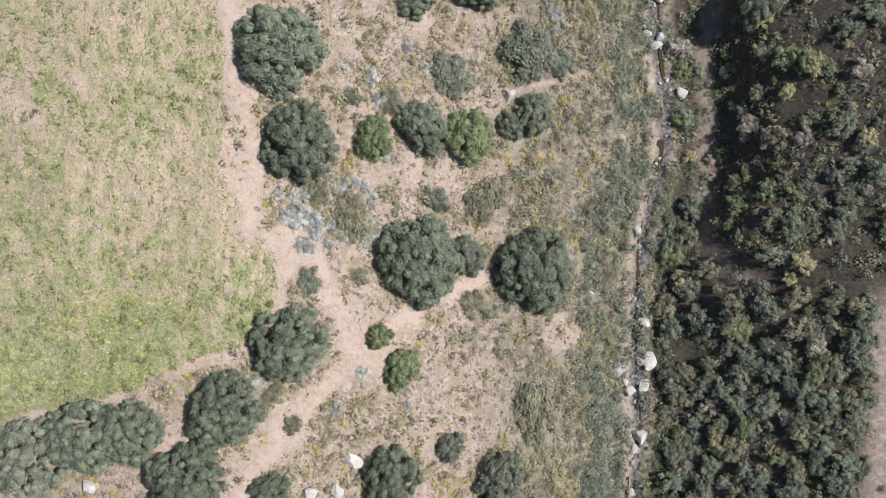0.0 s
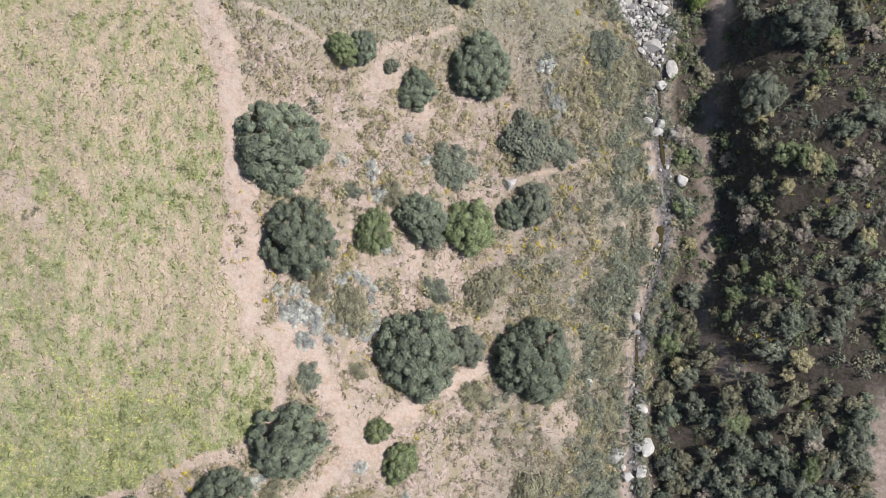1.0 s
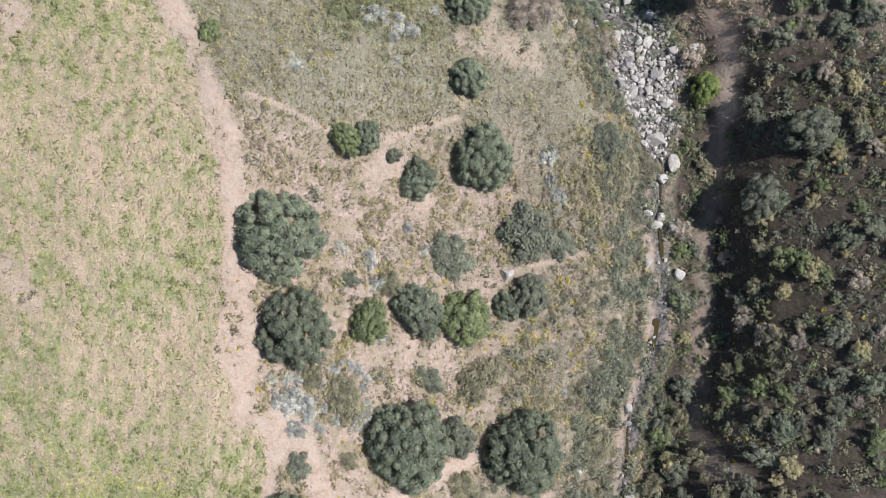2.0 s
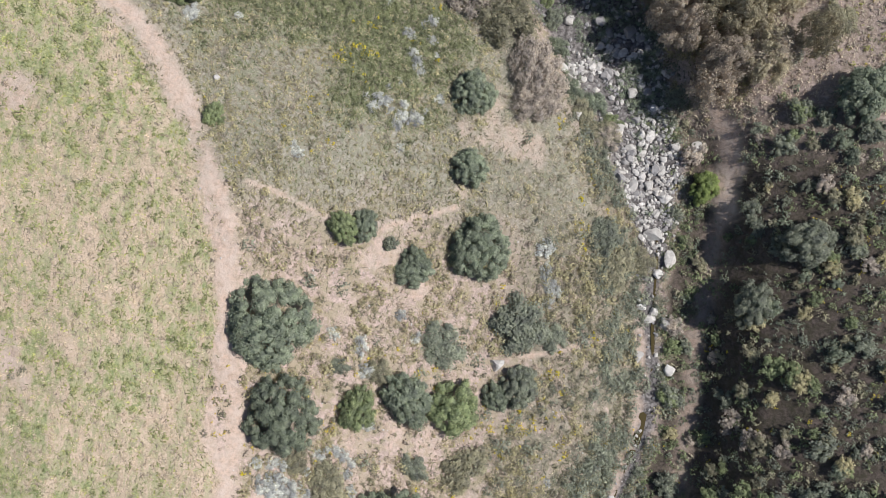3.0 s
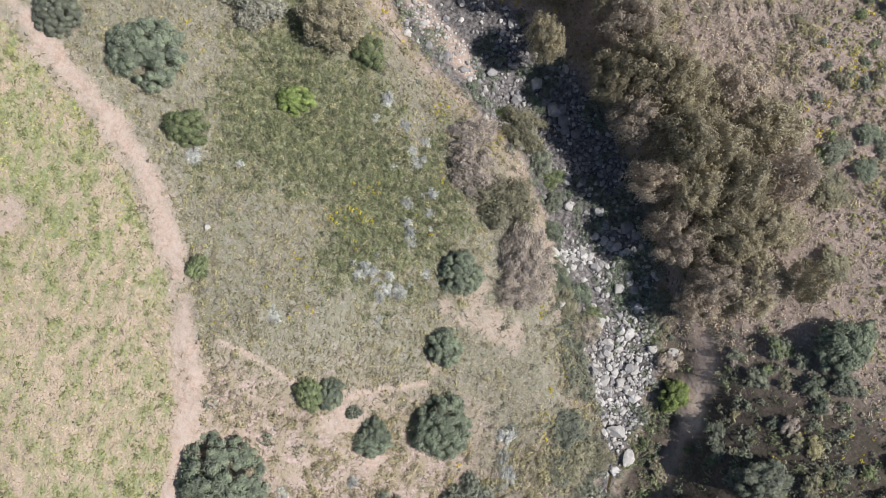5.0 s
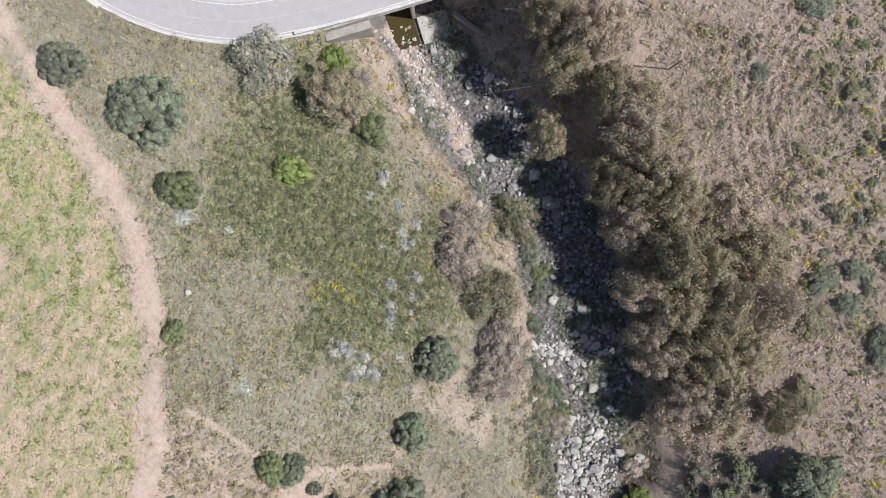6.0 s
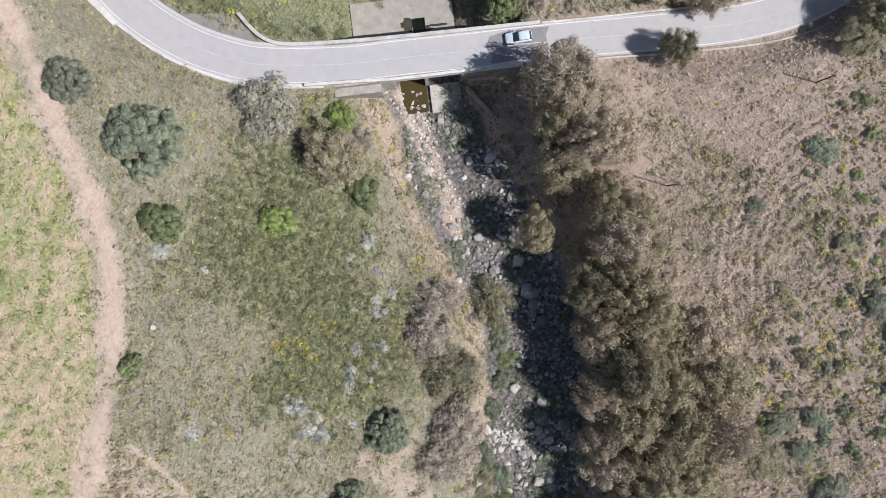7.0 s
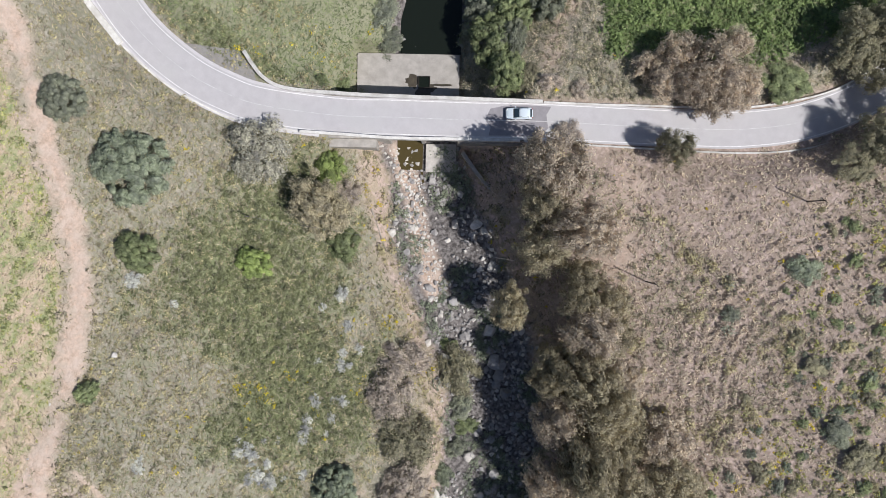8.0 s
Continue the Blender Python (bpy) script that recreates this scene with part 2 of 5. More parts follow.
    col = mix(nodes, links, scrub, field, sa.outputs[0])
    col = mix(nodes, links, col, meadow, turf_part.outputs[0])
    # lay the slope's painted shade over the earth
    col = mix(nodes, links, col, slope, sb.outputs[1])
    col = mix(nodes, links, col, gravel, sb.outputs[0])
    col = mix(nodes, links, col, dirt, sa.outputs[2])
    links.new(col, shader.inputs["Base Color"])
    shader.inputs["Roughness"].default_value = 0.95
    shader.inputs["Specular IOR Level"].default_value = 0.1
    relief(nodes, links, shader, fine, 0.6, 0.09)
    return mat


EARTH = ground_material()
OAK_LEAF = leaf_material("evergreen leaf", [(0, (0.145, 0.172, 0.118)), (0.5, (0.248, 0.282, 0.205)), (1, (0.375, 0.405, 0.315))])
GREY_LEAF = leaf_material("grey-green leaf", [(0, (0.140, 0.155, 0.115)), (0.5, (0.250, 0.268, 0.205)), (1, (0.390, 0.405, 0.330))])
BRIGHT_LEAF = leaf_material("fresh green leaf", [(0, (0.130, 0.170, 0.080)), (0.5, (0.245, 0.285, 0.150)), (1, (0.380, 0.410, 0.240))])
LIME_LEAF = leaf_material("lime leaf", [(0, (0.200, 0.265, 0.080)), (0.5, (0.310, 0.385, 0.135)), (1, (0.430, 0.500, 0.210))])
GUM_LEAF = leaf_material("gum leaf", [(0, (0.265, 0.238, 0.165)), (0.5, (0.445, 0.400, 0.290)), (1, (0.630, 0.565, 0.430))], through_=0.35)
GUM_BROWN = leaf_material("browned gum leaf", [(0, (0.360, 0.305, 0.245)), (0.5, (0.550, 0.475, 0.395)), (1, (0.720, 0.630, 0.535))], through_=0.35)
DRY_LEAF = leaf_material("dry twig", [(0, (0.300, 0.255, 0.220)), (0.5, (0.475, 0.410, 0.355)), (1, (0.620, 0.550, 0.480))], through_=0.25)
PALE_LEAF = leaf_material("pale grey-olive leaf", [(0, (0.29, 0.28, 0.225)), (0.5, (0.43, 0.415, 0.345)), (1, (0.58, 0.56, 0.48))])
SCRUB_LEAF = leaf_material("scrub leaf", [(0, (0.190, 0.180, 0.118)), (0.5, (0.310, 0.292, 0.200)), (1, (0.470, 0.435, 0.320))])
SILVER_LEAF = leaf_material("silver thistle leaf", [(0, (0.330, 0.335, 0.315)), (0.5, (0.510, 0.515, 0.490)), (1, (0.700, 0.700, 0.670))])
YELLOW_BLOOM = leaf_material("yellow bloom", [(0, (0.46, 0.39, 0.04)), (0.5, (0.64, 0.53, 0.05)), (1, (0.74, 0.62, 0.09))])
STRAW_BLADE = leaf_material("straw blade", [(0, (0.42, 0.345, 0.25)), (0.5, (0.59, 0.49, 0.375)), (1, (0.76, 0.65, 0.52))])
CROP_BLADE = leaf_material("green crop blade", [(0, (0.220, 0.245, 0.100)), (0.5, (0.345, 0.360, 0.170)), (1, (0.480, 0.475, 0.265))])
CROP_YELLOW = leaf_material("yellow-green crop", [(0, (0.300, 0.320, 0.110)), (0.5, (0.430, 0.435, 0.160)), (1, (0.560, 0.540, 0.220))])
MEADOW_BLADE = leaf_material("meadow blade", [(0, (0.140, 0.160, 0.072)), (0.5, (0.250, 0.268, 0.145)), (1, (0.390, 0.390, 0.240))])
DRY_BLADE = leaf_material("dry grass", [(0, (0.360, 0.300, 0.230)), (0.5, (0.520, 0.450, 0.355)), (1, (0.680, 0.600, 0.490))])
LUSH_BLADE = leaf_material("lush grass", [(0, (0.085, 0.125, 0.045)), (0.5, (0.155, 0.210, 0.080)), (1, (0.260, 0.315, 0.140))])
OLIVE_TUFT = leaf_material("yellow-olive tussock", [(0, (0.310, 0.280, 0.165)), (0.5, (0.460, 0.415, 0.250)), (1, (0.630, 0.565, 0.375))])
BROWN_TUFT = leaf_material("brown tussock", [(0, (0.310, 0.255, 0.205)), (0.5, (0.440, 0.365, 0.300)), (1, (0.580, 0.495, 0.415))])
BARK = surface("bark", (0.16, 0.13, 0.10), (0.30, 0.26, 0.21), 3.0)
PALE_ROCK = surface("pale limestone", (0.72, 0.68, 0.63), (0.54, 0.50, 0.46), 1.6, 0.9, 0.6, 0.06, (0.78, 0.75, 0.71), 6.0)
GREY_ROCK = surface("grey stream stone", (0.44, 0.42, 0.415), (0.30, 0.285, 0.28), 1.4, 0.85, 0.5, 0.05, (0.42, 0.39, 0.365), 6.0)
ASPHALT = surface("worn pale asphalt", (0.70, 0.67, 0.685), (0.63, 0.60, 0.615), 0.7, 0.9, 0.15, 0.01, (0.67, 0.65, 0.65), 18.0)
CONCRETE = surface("weathered concrete", (0.60, 0.56, 0.52), (0.46, 0.43, 0.395), 1.2, 0.9, 0.3, 0.02, (0.36, 0.33, 0.30), 9.0)
WHITEWASH = surface("whitewashed concrete", (0.82, 0.80, 0.77), (0.68, 0.65, 0.61), 1.5, 0.85, 0.2, 0.01, (0.45, 0.42, 0.38), 8.0)
WALL_STONE = surface("stone facing", (0.33, 0.30, 0.27), (0.22, 0.20, 0.18), 1.5, 0.9, 0.6, 0.06, (0.42, 0.38, 0.33), 4.0)
ROAD_PAINT = surface("worn white line", (0.84, 0.83, 0.83), (0.62, 0.60, 0.605), 1.1, 0.8, 0.1, 0.005, None, 15.0)
GRAVEL_MAT = surface("grey lay-by gravel", (0.42, 0.40, 0.38), (0.32, 0.30, 0.28), 1.2, 0.95, 0.5, 0.03, (0.48, 0.42, 0.36), 14.0)
WOOD = surface("silvered wood", (0.42, 0.38, 0.33), (0.30, 0.26, 0.22), 3.0)
POLE_WOOD = surface("tarred wood", (0.10, 0.08, 0.065), (0.06, 0.05, 0.045), 4.0)


# ---- the ground ----
def grid_mesh(name, verts, faces, mat, smooth_=True):
    me = bpy.data.meshes.new(name)
    me.vertices.add(len(verts))
    me.vertices.foreach_set("co", np.asarray(verts, np.float32).ravel())
    k = faces.shape[1]
    me.loops.add(faces.size)
    me.loops.foreach_set("vertex_index", faces.astype(np.int32).ravel())
    me.polygons.add(len(faces))
    me.polygons.foreach_set("loop_start", np.arange(0, faces.size, k, dtype=np.int32))
    me.polygons.foreach_set("loop_total", np.full(len(faces), k, np.int32))
    me.update(calc_edges=True)
    me.polygons.foreach_set("use_smooth", np.full(len(me.polygons), smooth_, bool))
    me.materials.append(mat)
    return me


def soft_line(x, y, pts, wobble=1.5, seed=3):
    """Signed distance from a line (right of its course: positive), with an uneven edge."""
    d, s, _ = polyline(x, y, pts)
    return d * s + (rough(x, y, 4, seed) - 0.5) * 2 * wobble


# the crop's edge, from the south round the point of the field to the north-west
FIELD_EDGE = [(-200, -60), (-62, -24), (-43.3, -19.8), (-38.5, -16.6), (-29.3, -14.4), (-25.5, -10.5), (-24, -5.6), (-24.9, -0.7), (-28, 5), (-31.8, 11), (-31, 20),
              (-31.9, 35), (-33.6, 44), (-38.5, 54.5), (-42.8, 61), (-50, 69), (-60, 77), (-68, 82.3), (-75, 87), (-90, 97.5), (-140, 120), (-300, 180)]
PATHS = [[(-28, 3), (-27, 12), (-28.5, 20), (-30, 30), (-30.3, 38), (-31.5, 45), (-34.5, 51), (-40, 60), (-46, 69), (-52, 74), (-66, 84.5), (-76, 91), (-92, 101)],
         [(-29, -36), (-24, -27), (-18, -21), (-13.5, -16), (-8, -16.5)], [(-22, -3), (-22.5, 4), (-15, -9), (-13.5, -16)],
         [(-13, -15), (-2, -8), (6, -5)], [(42, 69), (44.8, 62), (45.1, 53), (44, 42), (43.4, 32.7), (43.4, 22), (43.2, 11), (42.6, 0), (44.9, -4.7), (48, -5.6)],
         [(-19, 151), (-16.1, 144.1), (-14.3, 139.9)]]
SAND = [(30.2, -42), (31.2, -31), (30.4, -20), (30.8, -11), (31.7, 2), (34.8, 13), (35.4, 25), (33.9, 34), (33.4, 44)]
SHINGLE = [(-24.6, 114.6), (-23.2, 114), (-19, 111), (-12.5, 105), (-5.5, 100.8)]
THIN_PATHS = [[(10.2, 159.2), (13.8, 162.5), (15.9, 165), (18.3, 172.3), (19.1, 177.2)], [(-29, 49), (-25, 48), (-19, 45.5), (-12, 43), (-5, 46.5), (2, 49)], [(14, 26), (20, 27.5), (28, 30)], [(-27, -34), (-25, -27), (-20, -22)],
              [(-14, -16), (-16, -6), (-13, 1)]]
BARE = [(-24.5, -26, 5), (6, -6, 3.5), (0.5, 12, 3.5), (-5, 13.5, 3), (-8.8, -17, 3), (18, -14, 4), (-7.3, 36, 2.5), (19, 28, 3), (5.4, 62.5, 4.5), (11, 60, 4), (-10, 39.5, 3.5),
        (-3.4, 36, 2.5), (2.3, 51, 2.2), (-28, 24, 5), (-43, 66, 3), (-13, -8, 4), (-22, 3, 3), (-60, 20, 4), (-63, 58, 4), (-38, -27, 4), (-11, 11, 3), (14, 116, 5), (12, 124, 6), (8, 131, 5)]
MEADOW = [(-43.0, 83.6), (-40.9, 92.9), (-31.1, 102.9), (-21.5, 93.7), (-15.1, 90.5), (-5.9, 87.1), (-0.5, 79.8), (-0.0, 71.5), (-1.0, 65.8), (-8.1, 61.4), (-16.5, 60.4), (-20.8, 63.8), (-23.9, 70.2), (-29.3, 69.8), (-36.1, 69.8)]


def zones_at(x, y):
    """What grows or lies at a place, and the slope's painted shade: a table of shares."""
    edge = soft_line(x, y, FIELD_EDGE, 0.9, 31)
    field = smooth(0.4, -0.4, edge)
    d, s, cy, _ = stream_at(x, y)
    bed_half = np.interp(cy, [-60, 40, 58, 75, 105, 120, 140], [1.4, 1.5, 5, 7.5, 8, 5.5, 6])
    creek = smooth(1.2, -0.8, d - bed_half + (rough(x, y, 3, 9) - 0.5) * 2.5)
    east = (s > 0) * smooth(0, 2, d - bed_half)
    # share of shade painted on the eastern slope, left off its sunlit south-east edge
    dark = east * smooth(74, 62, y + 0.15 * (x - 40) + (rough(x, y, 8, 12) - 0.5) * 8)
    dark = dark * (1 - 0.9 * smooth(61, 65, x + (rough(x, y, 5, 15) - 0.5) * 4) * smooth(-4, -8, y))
    px_, py_ = x + (rough(x, y, 9, 16) - 0.5) * 9, y + (rough(x, y, 9, 17) - 0.5) * 9
    inside = np.zeros(x.shape, bool)
    for i in range(len(MEADOW)):
        (ax, ay), (bx, by) = MEADOW[i - 1], MEADOW[i]
        inside ^= ((ay > py_) != (by > py_)) & (px_ < (bx - ax) * (py_ - ay) / (by - ay + 1e-9) + ax)
    md, _, _ = polyline(px_, py_, MEADOW + MEADOW[:1])
    meadow = smooth(-7.5, 9.0, np.where(inside, md, -md) + (rough(x, y, 6, 14) - 0.5) * 10 + (rough(x, y, 1.6, 24) - 0.5) * 9)
    dirt = np.zeros(x.shape)
    for p in PATHS:
        pd, _, _ = polyline(x, y, p)
        dirt = np.maximum(dirt, smooth(2.5, 0.3, pd + (rough(x, y, 2.2, 20) - 0.5) * 2.4 + (rough(x, y, 7, 26) - 0.5) * 1.8))
    # the eastern path's shaded southern run is painted darker by halving its pale dirt
    dirt = dirt * (1 - 0.5 * east * smooth(54, 48, y))
    for p in THIN_PATHS:
        pd, _, _ = polyline(x, y, p)
        dirt = np.maximum(dirt, 0.85 * smooth(0.65, 0.1, pd + (rough(x, y, 1.5, 21) - 0.5) * 0.6))
    for bx, by, br in BARE:
        dirt = np.maximum(dirt, 0.68 * smooth(1.05, 0.3, np.hypot(x - bx, y - by) / br + (rough(x, y, 2.5, 22) - 0.5) * 1.9))
    dirt = np.maximum(dirt, smooth(2.6, 0.4, np.where(edge > 0, edge, 9)) * smooth(95, 85, y) * 0.8 * smooth(0.2, 0.55, rough(x, y, 5, 23)))
    r, rs, rway = polyline(x, y, ROAD)
    north = (rs < 0) * smooth(3, 5, r)
    fleck = smooth(0.44, 0.58, rough(x * 0.9 + 0.45 * y, y * 0.55 - 0.3 * x, 1.1, 42, 3))
    lush = np.clip(0.22 + 0.78 * smooth(8, -16, y + (rough(x, y, 9, 40) - 0.5) * 14) + 0.38 * smooth(48, 72, y) + (rough(x, y, 13, 41) - 0.5) * 1.2 + (rough(x, y, 4, 47) - 0.5) * 0.4 + (fleck - 0.5) * 0.5 - 0.22, 0, 1)
    grassy = (1 - field) * (s < 0) * smooth(41, 52, y + (rough(x, y, 6, 43) - 0.5) * 10) * smooth(8, 14, d)
    meadow = np.maximum(0.5 * grassy, (0.5 + 0.5 * meadow) * smooth(0, 0.3, meadow))
    crop = north * np.maximum(smooth(0, 2, (x + 13) * 0.77 + (y - 150) * 0.637) * smooth(9, 13, r + (rough(x, y, 5, 18) - 0.5) * 5), 0.75 * (x < -28)) * (1 - creek)
    meadow = np.maximum(np.maximum(meadow, crop), 0.5 * north * (1 - creek))
    sd, _, _ = polyline(x, y, SHINGLE)
    shingle = smooth(2.4, 1.2, sd + (rough(x, y, 3, 25) - 0.5) * 2.0)
    ad, _, _ = polyline(x, y, SAND)
    sand = smooth(1.0, 0.3, ad + (rough(x, y, 2.5, 27) - 0.5) * 1.8)
    dirt = np.maximum(dirt * (1 - 0.9 * creek), np.maximum(0.85 * shingle, 0.7 * sand))
    return dict(shingle=shingle, field=field * (1 - np.minimum(1, 1.25 * dirt)), creek=creek, dark=dark, meadow=meadow * (1 - field), dirt=dirt, lush=lush, east=east, north=north, stream=d, edge=edge, road=r, bed=bed_half, fleck=fleck, grassy=grassy, crop=crop, side=s, cy=cy, terrace=east * (1 - north) * smooth(9, 14, d))


def spread(lo, hi, step, far):
    out = list(np.arange(lo, hi + step / 2, step))
    k, at = step, hi
    while at < far:
        k *= 1.6
        at += k
        out.append(at)
    k, at = step, lo
    while at > -far:
        k *= 1.6
        at -= k
        out.insert(0, at)
    return np.array(out)


gx, gy = spread(-92, 84, 0.6, 2500), spread(-56, 186, 0.6, 2500)
GX, GY = np.meshgrid(gx, gy)
GZ = height(GX, GY)
zone = zones_at(GX, GY)
ni, nj = GX.shape
cell = (np.arange(ni - 1)[:, None] * nj + np.arange(nj - 1)[None, :]).ravel()
quads = np.stack([cell, cell + 1, cell + nj + 1, cell + nj], 1)
land = grid_mesh("ground", np.stack([GX.ravel(), GY.ravel(), GZ.ravel()], 1), quads, EARTH)
one = np.ones(GX.size)
zone["bank"] = smooth(30, 17, zone["stream"]) * (zone["side"] < 0) * smooth(70, 60, GY)
# "dark" carries the eastern slope's painted shade
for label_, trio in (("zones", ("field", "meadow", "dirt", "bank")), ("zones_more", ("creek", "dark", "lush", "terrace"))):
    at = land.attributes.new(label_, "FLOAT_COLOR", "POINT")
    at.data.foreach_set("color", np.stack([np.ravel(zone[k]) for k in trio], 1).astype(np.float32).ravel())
ground = tagged(new("ground", land), "dry valley ground of pale earth, crop, meadow and stream bed", "ground", kind="structure")


# ---- plants ----
def part(name, me, parent, label=""):
    ob = new(name, me)
    ob.parent = parent
    return tagged(ob, label) if label else ob


def unit_rows(rng, n):
    v = rng.normal(size=(n, 3))
    return v / np.linalg.norm(v, axis=1)[:, None]


def leaf_tris(rng, place, normal, length, width):
    """Pointed leaves or sprays lying across the given normals."""
    n = len(place)
    t = np.cross(normal, unit_rows(rng, n))
    t /= np.linalg.norm(t, axis=1)[:, None] + 1e-9
    b = np.cross(normal, t)
    L, W = length[:, None] * 0.62, width[:, None] * 0.68
    v = np.stack([place + t * L, place + b * W - t * L * 0.6, place - b * W - t * L * 0.6], 1)
    return v.reshape(-1, 3), np.arange(3 * n).reshape(-1, 3)


ICO = bmesh.new()
bmesh.ops.create_icosphere(ICO, subdivisions=1, radius=1)
ICO_V = np.array([v.co for v in ICO.verts])
ICO_F = np.array([[v.index for v in f.verts] for f in ICO.faces])
ICO.free()


def crown_mesh(name, mat, seed, lumps, leaves, size, core=0.78, loose=0.45, reach=(0.8, 1.12), up=0.8):
    """A crown of leafy lumps (centre, radius): a rough inner mass under many leaf sprays."""
    rng = np.random.default_rng(seed)
    verts, faces, off = [], [], 0
    for c, r in lumps:
        d = unit_rows(rng, leaves)
        d[:, 2] = np.abs(d[:, 2]) * np.where(rng.random(leaves) < 0.8, 1, -0.6)
        d /= np.linalg.norm(d, axis=1)[:, None]
        place = np.array(c) + d * r * rng.uniform(*reach, (leaves, 1))
        nrm = d + loose * rng.normal(size=(leaves, 3)) + np.array([0, 0, up])
        nrm /= np.linalg.norm(nrm, axis=1)[:, None]
        s = size * rng.uniform(0.6, 1.4, leaves)
        v, f = leaf_tris(rng, place, nrm, s, s * rng.uniform(0.4, 0.75, leaves))
        verts.append(v)
        faces.append(f + off)
        off += len(v)
    me_v, me_f = np.concatenate(verts), np.concatenate(faces)
    if core:
        cv, cf = [], []
        base = len(me_v)
        for c, r in lumps:
            bump = 1 + 0.25 * rng.normal(size=(len(ICO_V), 1)).clip(-1.5, 1.5)
            cv.append(np.array(c) + ICO_V * r * core * bump)
            cf.append(ICO_F + base)
            base += len(ICO_V)
        cv, cf = np.concatenate(cv), np.concatenate(cf)
        me_v, me_f = np.concatenate([me_v, cv]), np.concatenate([me_f, cf])
    return grid_mesh(name, me_v, me_f, mat, False)


def dome_lumps(seed, n, lump, tall):
    """Lumps over a dome of radius 1 and that height."""
    rng = np.random.default_rng(seed)
    out = []
    for i in range(n):
        u = (i + 0.5) / n
        el = math.asin(max(0.02, 1 - u * 0.98))
        az = i * 2.39996 + rng.normal() * 0.35
        r = lump * rng.uniform(0.55, 1.4)
        wob = 1 + 0.07 * math.sin(3 * az + seed) + 0.05 * math.sin(5 * az + 2 * seed) + rng.normal() * 0.05
        k = max(0.1, (1 - r * 0.8)) * wob
        out.append(((math.cos(el) * math.cos(az) * k, math.cos(el) * math.sin(az) * k, r * 0.7 + math.sin(el) * (tall - r) * (1 + rng.normal() * 0.06)), r))
    out.append(((0, 0, tall * 0.35), 0.55 * tall))
    return out


def airy_lumps(seed, n, lump, low, tall):
    """Loose tufts through a tall open crown of radius 1 between two heights."""
    rng = np.random.default_rng(seed)
    out = []
    for i in range(n):
        az, k, h = i * 2.39996 + rng.normal() * 0.5, math.sqrt(rng.random()), rng.random()
        spread_ = 0.55 + 0.45 * math.sin(math.pi * min(1, h * 0.9 + 0.15))
        out.append(((math.cos(az) * k * spread_, math.sin(az) * k * spread_, low + (tall - low) * h * (1 - 0.35 * k)), lump * rng.uniform(0.6, 1.35)))
    return out


def limb(verts, faces, a, b, ra, rb, sides=7):
    a, b = Vector(a), Vector(b)
    q = (b - a).to_track_quat("Z", "Y")
    n = len(verts)
    for p, r in ((a, ra), (b, rb)):
        for i in range(sides):
            verts.append(p + q @ Vector((r * math.cos(2 * math.pi * i / sides), r * math.sin(2 * math.pi * i / sides), 0)))
    for i in range(sides):
        j = (i + 1) % sides
        faces.append((n + i, n + j, n + sides + j, n + sides + i))


def trunk_mesh(name, seed, tall, thick, limbs, out=0.7):
    """A tapered trunk that leans a little and parts into limbs."""
    rng = random.Random(seed)
    verts, faces, at = [], [], Vector((0, 0, -0.1 * tall))
    fork = Vector((rng.uniform(-.05, .05), rng.uniform(-.05, .05), tall * 0.4))
    mid = (at + fork) / 2 + Vector((rng.uniform(-.03, .03), rng.uniform(-.03, .03), 0))
    limb(verts, faces, at, mid, thick * 1.35, thick)
    limb(verts, faces, mid, fork, thick, thick * 0.85)
    for i in range(limbs):
        az = i * 2.4 + rng.uniform(-.4, .4)
        elbow = fork + Vector((math.cos(az) * out * 0.45, math.sin(az) * out * 0.45, tall * rng.uniform(0.15, 0.3)))
        tip = elbow + Vector((math.cos(az + .3) * out * 0.4, math.sin(az + .3) * out * 0.4, tall * rng.uniform(0.08, 0.22)))
        limb(verts, faces, fork, elbow, thick * 0.6, thick * 0.36, 6)
        limb(verts, faces, elbow, tip, thick * 0.36, thick * 0.1, 6)
    me = bpy.data.meshes.new(name)
    me.from_pydata([tuple(v) for v in verts], [], faces)
    me.materials.append(BARK)
    return me


MESHES = {}


def kept(key, make):
    if key not in MESHES:
        MESHES[key] = make()
    return MESHES[key]


def plant(name, x, y, radius, tall, crown, trunk, label, category, group, turn, sink=0.1, squash=1.0):
    """One tree or shrub: an empty at its foot with a trunk and a crown."""
    ob = new(name)
    ob.matrix_world = Matrix.LocRotScale((x, y, float(height(x, y)) - sink), Euler((0, 0, turn)), (radius * squash, radius / squash, tall))
    tagged(ob, label, category, group)
    part("trunk" if category == "tree" else "stem", trunk, ob)
    part("crown", crown, ob)
    return ob


def dome_tree(i, x, y, r, mat, label, tall=1.0, group="evergreen trees on the bank"):
    k = i % 3
    crown = kept(("dome", k, mat.name), lambda: crown_mesh("crown", mat, 10 + k, dome_lumps(k + 1, 118, 0.14, 1.0), 140, 0.042, 0.74, 0.24, (0.8, 1.12), 0.45))
    trunk = kept(("dome trunk", k), lambda: trunk_mesh("trunk", k, 1.0, 0.06, 5))
    return plant("evergreen_tree", x, y, r, r * tall, crown, trunk, label, "tree", group, i * 1.7, 0.15, 1 + 0.06 * math.sin(i * 2.1))


